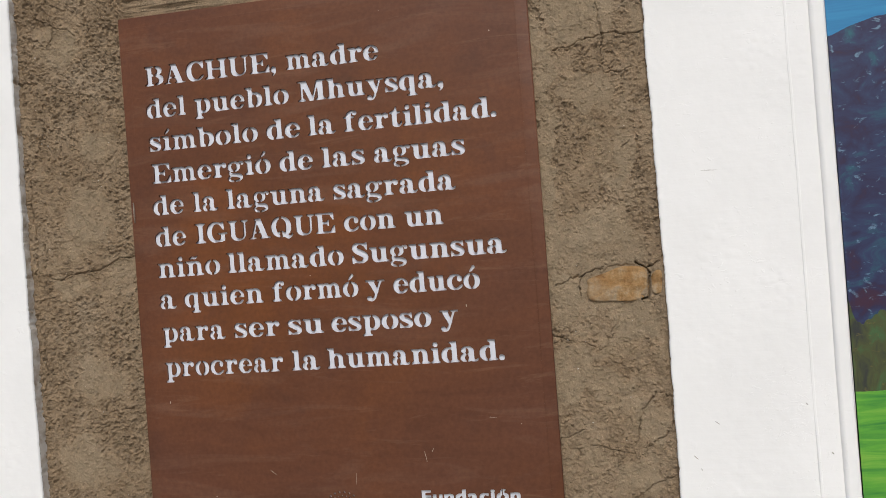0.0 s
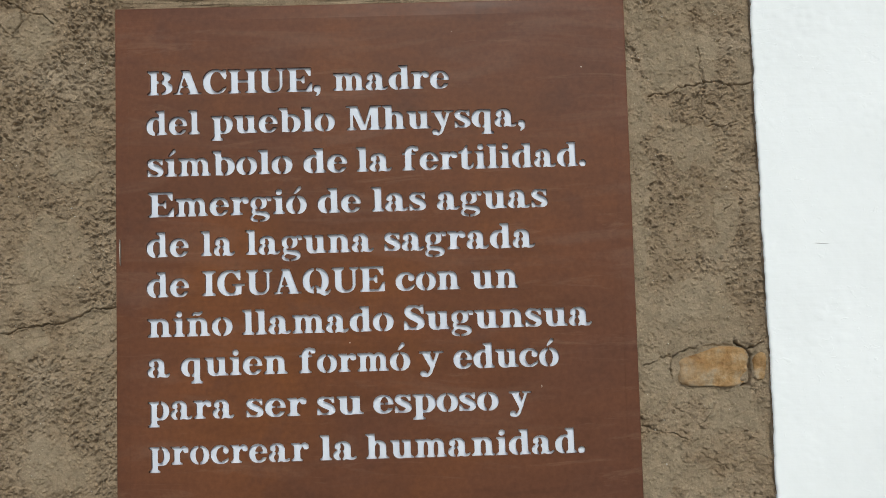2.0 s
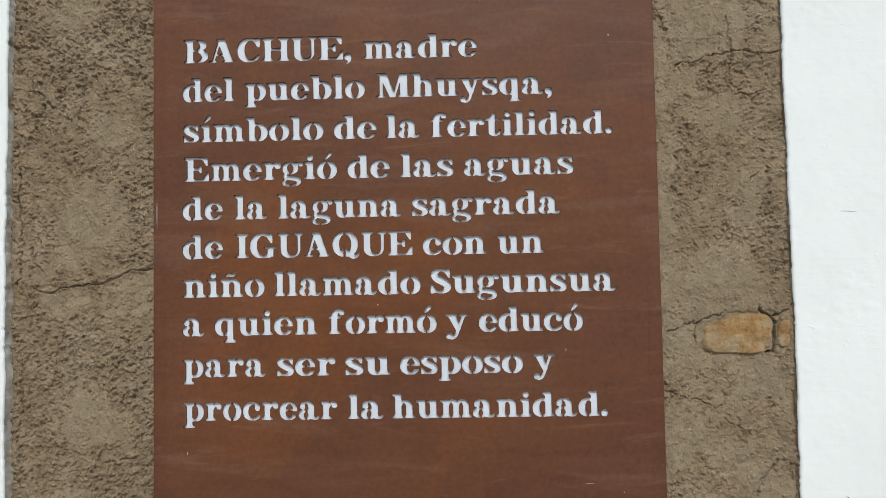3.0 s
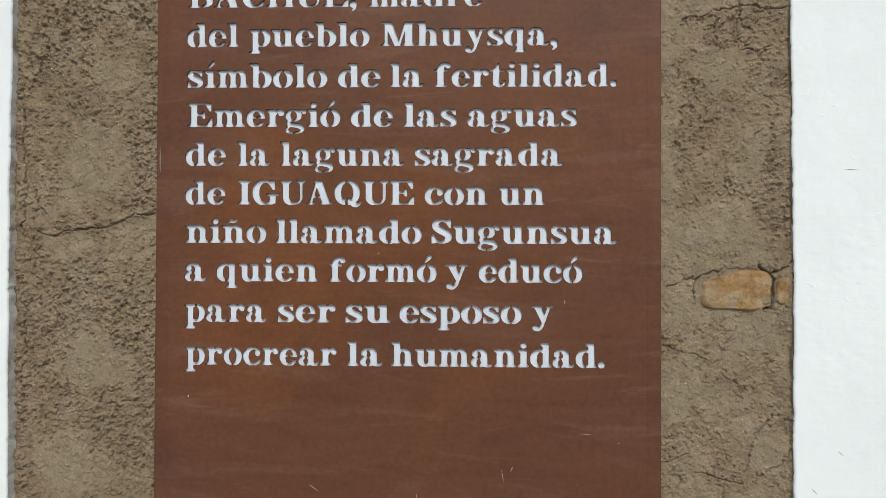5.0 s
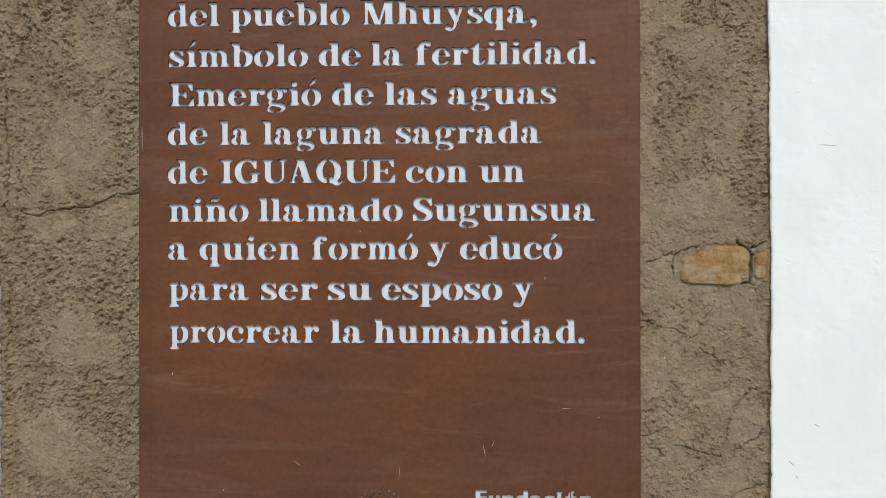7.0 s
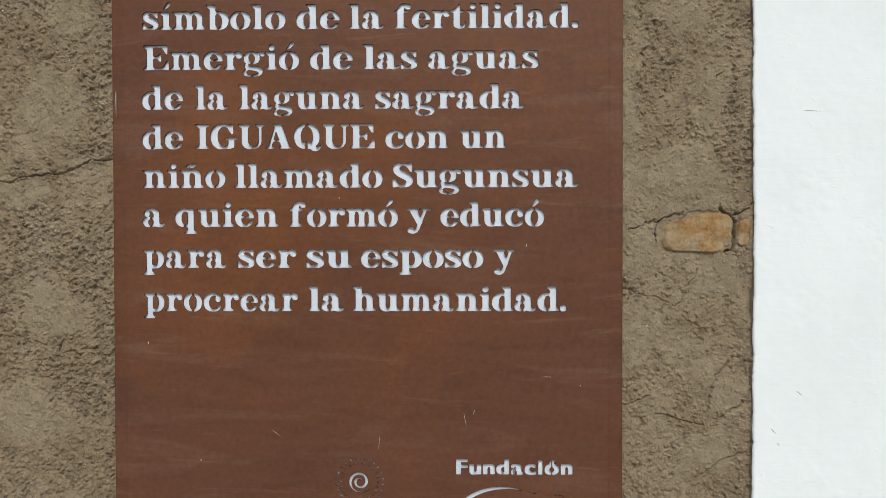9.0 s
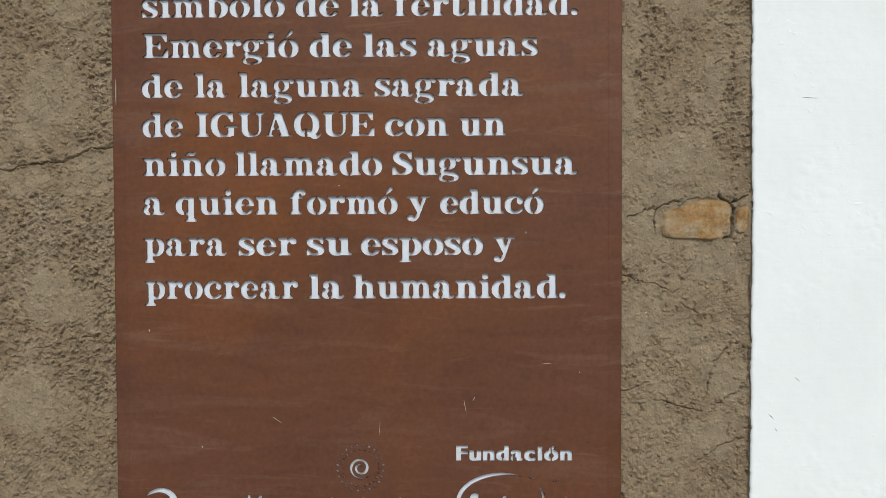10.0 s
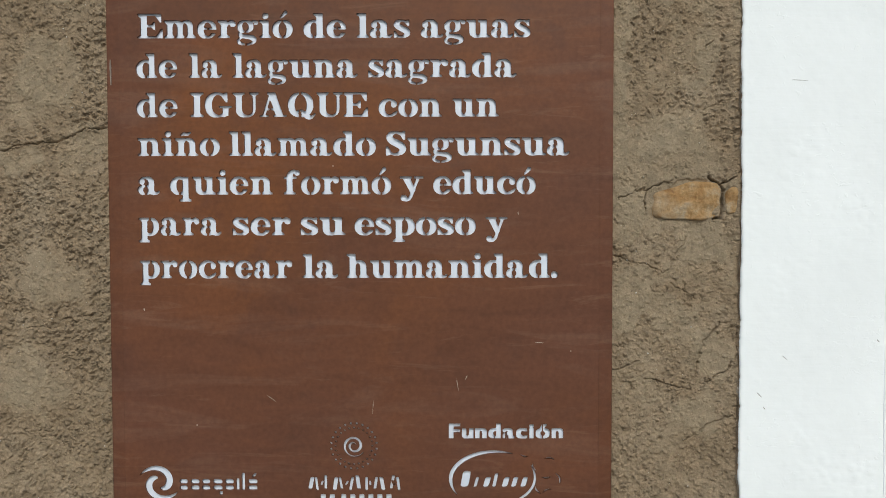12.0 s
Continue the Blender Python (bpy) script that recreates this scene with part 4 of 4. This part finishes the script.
TEXT = (
    (1.8790, (("BACHUE,", -0.3475, -0.080), ("madre", -0.058, 0.121))),
    (1.8162, (("del", -0.350, -0.269), ("pueblo", -0.249, -0.059), ("Mhuysqa,", -0.039, 0.238))),
    (1.7510, (("símbolo", -0.349, -0.126), ("de", -0.107, -0.041), ("la", -0.024, 0.028), ("fertilidad.", 0.047, 0.331))),
    (1.6882, (("Emergió", -0.3475, -0.105), ("de", -0.086, -0.021), ("las", -0.002, 0.080), ("aguas", 0.099, 0.269))),
    (1.6263, (("de", -0.351, -0.288), ("la", -0.267, -0.217), ("laguna", -0.198, -0.003), ("sagrada", 0.016, 0.247))),
    (1.5646, (("de", -0.351, -0.288), ("IGUAQUE", -0.266, 0.013), ("con", 0.032, 0.129), ("un", 0.149, 0.219))),
    (1.5035, (("niño", -0.350, -0.222), ("llamado", -0.205, 0.025), ("Sugunsua", 0.043, 0.331))),
    (1.4425, (("a", -0.351, -0.318), ("quien", -0.300, -0.139), ("formó", -0.119, 0.049), ("y", 0.065, 0.100), ("educó", 0.118, 0.278))),
    (1.3778, (("para", -0.350, -0.221), ("ser", -0.201, -0.111), ("su", -0.093, -0.024), ("esposo", -0.007, 0.183), ("y", 0.201, 0.233))),
    (1.3095, (("procrear", -0.349, -0.109), ("la", -0.090, -0.036), ("humanidad.", -0.020, 0.313))),
)


def ellipse(cx, cz, rx, rz, n=24, tilt=0.0):
    c, s = math.cos(tilt), math.sin(tilt)
    return [(cx + rx * math.cos(a) * c - rz * math.sin(a) * s, cz + rx * math.cos(a) * s + rz * math.sin(a) * c) for a in (2 * math.pi * k / n for k in range(n))]


def crescent(cx, cz, rx, rz, a0, a1, thick, n=40):
    """A tapering stroke along an ellipse from angle a0 to a1."""
    outer, inner = [], []
    for k in range(n + 1):
        f = k / n
        a = radians(a0 + (a1 - a0) * f)
        t = thick * (0.12 + 0.88 * math.sin(math.pi * f) ** 0.7)
        outer.append((cx + rx * math.cos(a), cz + rz * math.sin(a)))
        inner.append((cx + (rx - t) * math.cos(a), cz + (rz - t) * math.sin(a)))
    return outer + inner[::-1]


def coil(cx, cz, r0, r1, turns, thick, start=0.0, n=60):
    outer, inner = [], []
    for k in range(n + 1):
        f = k / n
        a = start + 2 * math.pi * turns * f
        r, t = r0 + (r1 - r0) * f, thick * (0.15 + 0.85 * math.sin(math.pi * f) ** 0.5) / 2
        outer.append((cx + (r + t) * math.cos(a), cz + (r + t) * math.sin(a)))
        inner.append((cx + (r - t) * math.cos(a), cz + (r - t) * math.sin(a)))
    return outer + inner[::-1]


def pill(x0, x1, z0, z1, slant=0.0, soft=0.35):
    """A bar with rounded corners."""
    w, h = x1 - x0, z1 - z0
    r = soft * min(abs(w), abs(h))
    pts = []
    for cx, cz, a0 in ((x1 - r, z1 - r, 0), (x0 + r, z1 - r, 90), (x0 + r, z0 + r, 180), (x1 - r, z0 + r, 270)):
        for k in range(4):
            a = radians(a0 + 30 * k)
            x, z = cx + r * math.cos(a), cz + r * math.sin(a)
            pts.append((x + slant * (z - z0) / h, z))
    return pts


def swirl(cx, cz, r, turn):
    """A comma-shaped blade that curls round the middle."""
    outer, inner = [], []
    for k in range(29):
        f = k / 28
        a = turn + radians(-20 + 235 * f)
        t = r * 0.40 * math.sin(math.pi * min(1.0, 0.06 + 0.94 * f)) ** 0.6
        q = r * (0.28 + 0.60 * f ** 0.8 + 0.22 * f ** 6)
        outer.append((cx + (q + t / 2) * math.cos(a), cz + (q + t / 2) * math.sin(a)))
        inner.append((cx + (q - t / 2) * math.cos(a), cz + (q - t / 2) * math.sin(a)))
    return outer + inner[::-1]


def emblem_cuts():
    """The sponsors' emblems at the foot, as plain shapes."""
    cuts = []
    cuts += word("Fundación", 0.140, 0.323, 1.0525, 0.0225, slab=False)
    # oval frame with slanted bars, and loose strokes beside it
    cuts.append(crescent(0.210, 0.987, 0.070, 0.046, 62, 215, 0.0075))
    cuts.append(crescent(0.210, 0.987, 0.070, 0.046, -95, 28, 0.0055))
    for k, (w, lift) in enumerate(((0.018, 0.010), (0.007, 0.0), (0.013, 0.0), (0.008, 0.006), (0.013, 0.0), (0.011, 0.0), (0.012, 0.0))):
        x = 0.158 + 0.0150 * k + (0.006 if k else 0)
        cuts.append(pill(x, x + w * 0.72, 0.973, 0.990 + lift, 0.005))
    for x, z, r, a in ((0.262, 1.029, 0.008, 200), (0.283, 1.008, 0.010, 150), (0.300, 1.012, 0.011, 30), (0.296, 0.995, 0.009, 220), (0.306, 0.985, 0.013, -40), (0.288, 0.972, 0.010, 160), (0.300, 0.962, 0.010, 60)):
        cuts.append(crescent(x, z, r, r * 0.9, a, a + 110, 0.0024, 10))
    # ring of dots round a coil, over a row of narrow bars
    for ring, count, big in ((0.0365, 24, 0.0022), (0.0295, 24, 0.0017)):
        cuts += [ellipse(-0.012 + ring * math.cos(a), 1.040 + ring * math.sin(a), big, big, 8) for a in (2 * math.pi * (k + (ring > 0.03) * 0.5) / count for k in range(count))]
    cuts.append(coil(-0.012, 1.040, 0.0035, 0.018, 1.85, 0.0046, 0.4))
    for k in range(12):
        x = -0.086 + 0.0131 * k
        lean = (0.004, -0.003, 0.0, 0.003, -0.004)[k % 5]
        cuts.append(pill(x, x + (0.0046 if k % 3 else 0.0066), 0.970 - 0.002 * (k % 2), 0.990 + 0.003 * (k % 4 == 2), lean))
        if k % 3 == 1:
            cuts.append(pill(x + 0.0062, x + 0.0098, 0.976, 0.984, -lean))
    for k in range(8):
        cuts.append(pill(-0.066 + 0.0145 * k + (0.004 if k > 1 else 0), -0.0575 + 0.0145 * k + (0.004 if k > 1 else 0), 0.950, 0.9625, 0, 0.2))
    # two interlocked blades, and a row of rounded bars
    for turn in (2.1, 2.1 + math.pi):
        cuts.append(swirl(-0.325, 0.980, 0.0300, turn))
    for x, w, low, high in ((-0.292, 0.013, 0, 0), (-0.274, 0.014, 0, 0), (-0.256, 0.013, 0, 0), (-0.238, 0.015, 0.008, 0), (-0.219, 0.014, 0, 0), (-0.201, 0.005, 0, 0.001), (-0.192, 0.005, 0, 0.010), (-0.182, 0.015, 0, 0)):
        if w > 0.010:
            cuts.append(pill(x, x + w, 0.9685, 0.9765, 0, 0.45))
            cuts.append(pill(x, x + w, 0.9785, 0.9870, 0, 0.45))
            if low:
                cuts.append(pill(x + w - 0.005, x + w, 0.9685 - low, 0.9675, 0, 0.2))
        else:
            cuts.append(pill(x, x + w, 0.9685, 0.9870 + high, 0, 0.3))
    cuts.append(pill(-0.192 + 0.0155, -0.192 + 0.0205, 0.9895, 0.9960, 0.004))
    return cuts


PL_X, PL_TOP, PL_FOOT, FOLD = 0.4015, 2.019, 0.885, 0.023


def plaque():
    top = thing("plaque", "rust-brown weathering steel plaque with Spanish text cut through it", "plaque", (0, MUD_Y, PL_FOOT))
    shift = Matrix.Translation((0, -MUD_Y, -PL_FOOT))
    cu = bpy.data.curves.new("sheet", "CURVE")
    cu.dimensions, cu.fill_mode, cu.extrude = "2D", "BOTH", 0.0022
    loops = [[(-PL_X + FOLD, PL_FOOT + FOLD), (PL_X - FOLD, PL_FOOT + FOLD), (PL_X - FOLD, PL_TOP - FOLD), (-PL_X + FOLD, PL_TOP - FOLD)]]
    for base, words in TEXT:
        for text, x0, x1 in words:
            loops += word(text, x0 - 0.0022, x1 + 0.0005, base, 0.0378)
    loops += emblem_cuts()
    for pts in loops:
        sp = cu.splines.new("POLY")
        sp.points.add(len(pts) - 1)
        sp.points.foreach_set("co", [c for p in pts for c in (p[0], p[1], 0, 1)])
        sp.use_cyclic_u = True
    ob = new("sheet", cu)
    me = bpy.data.meshes.new_from_object(ob.evaluated_get(bpy.context.evaluated_depsgraph_get()))
    bpy.data.objects.remove(ob)
    me.transform(shift @ pose(0, 0.0022, 0, 90))
    me.materials.clear()
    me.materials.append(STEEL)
    face = new("face_plate", me)
    face.parent = top
    tagged(face, "rust-brown steel sheet with stencil-cut lettering")
    # folded rim back to the wall
    prof = [(FOLD + 0.0002, 0.0), (FOLD - 0.0012, 0.0014), (FOLD - 0.0030, 0.0014), (0.0035, 0.0042), (0.0018, 0.0047), (0.0006, 0.0056), (0.0, 0.0070), (0.0, 0.034)]
    verts, faces = [], []
    for inset, y in prof:
        x, z0, z1 = PL_X - inset, PL_FOOT + inset, PL_TOP - inset
        verts += [(-x, y - MUD_Y, z0 - PL_FOOT), (x, y - MUD_Y, z0 - PL_FOOT), (x, y - MUD_Y, z1 - PL_FOOT), (-x, y - MUD_Y, z1 - PL_FOOT)]
    for k in range(len(prof) - 1):
        for s in range(4):
            a, b = k * 4 + s, k * 4 + (s + 1) % 4
            faces.append((a, b, b + 4, a + 4))
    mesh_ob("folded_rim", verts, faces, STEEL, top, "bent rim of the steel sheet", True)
    bm = box_bm(-PL_X + 0.026, PL_X - 0.026, 0.0046, 0.0076, PL_FOOT + 0.026, PL_TOP - 0.026)
    bm.transform(shift)
    part("backing_sheet", bm, BACKING, top, "pale grey sheet behind the cut letters")
    # pale scratches in the rust
    for x0, z0, x1, z1, w in ((-0.3935, 1.655, -0.3930, 1.615, 0.0009), (0.152, 1.150, 0.156, 1.128, 0.0008), (0.170, 1.155, 0.166, 1.146, 0.0008),
                              (-0.150, 1.122, -0.136, 1.112, 0.0007), (-0.345, 1.262, -0.3445, 1.257, 0.0016), (0.250, 1.415, 0.2503, 1.409, 0.0012),
                              (0.276, 1.2065, 0.291, 1.2060, 0.0006), (0.02, 1.115, 0.018, 1.09, 0.0006)):
        bm = bmesh.new()
        sliver(bm, x0, z0, x1, z1, w, -0.0003)
        bm.transform(shift)
        part("scratch", bm, GRIT, face, "fine pale scratch")
    return top


plaque()
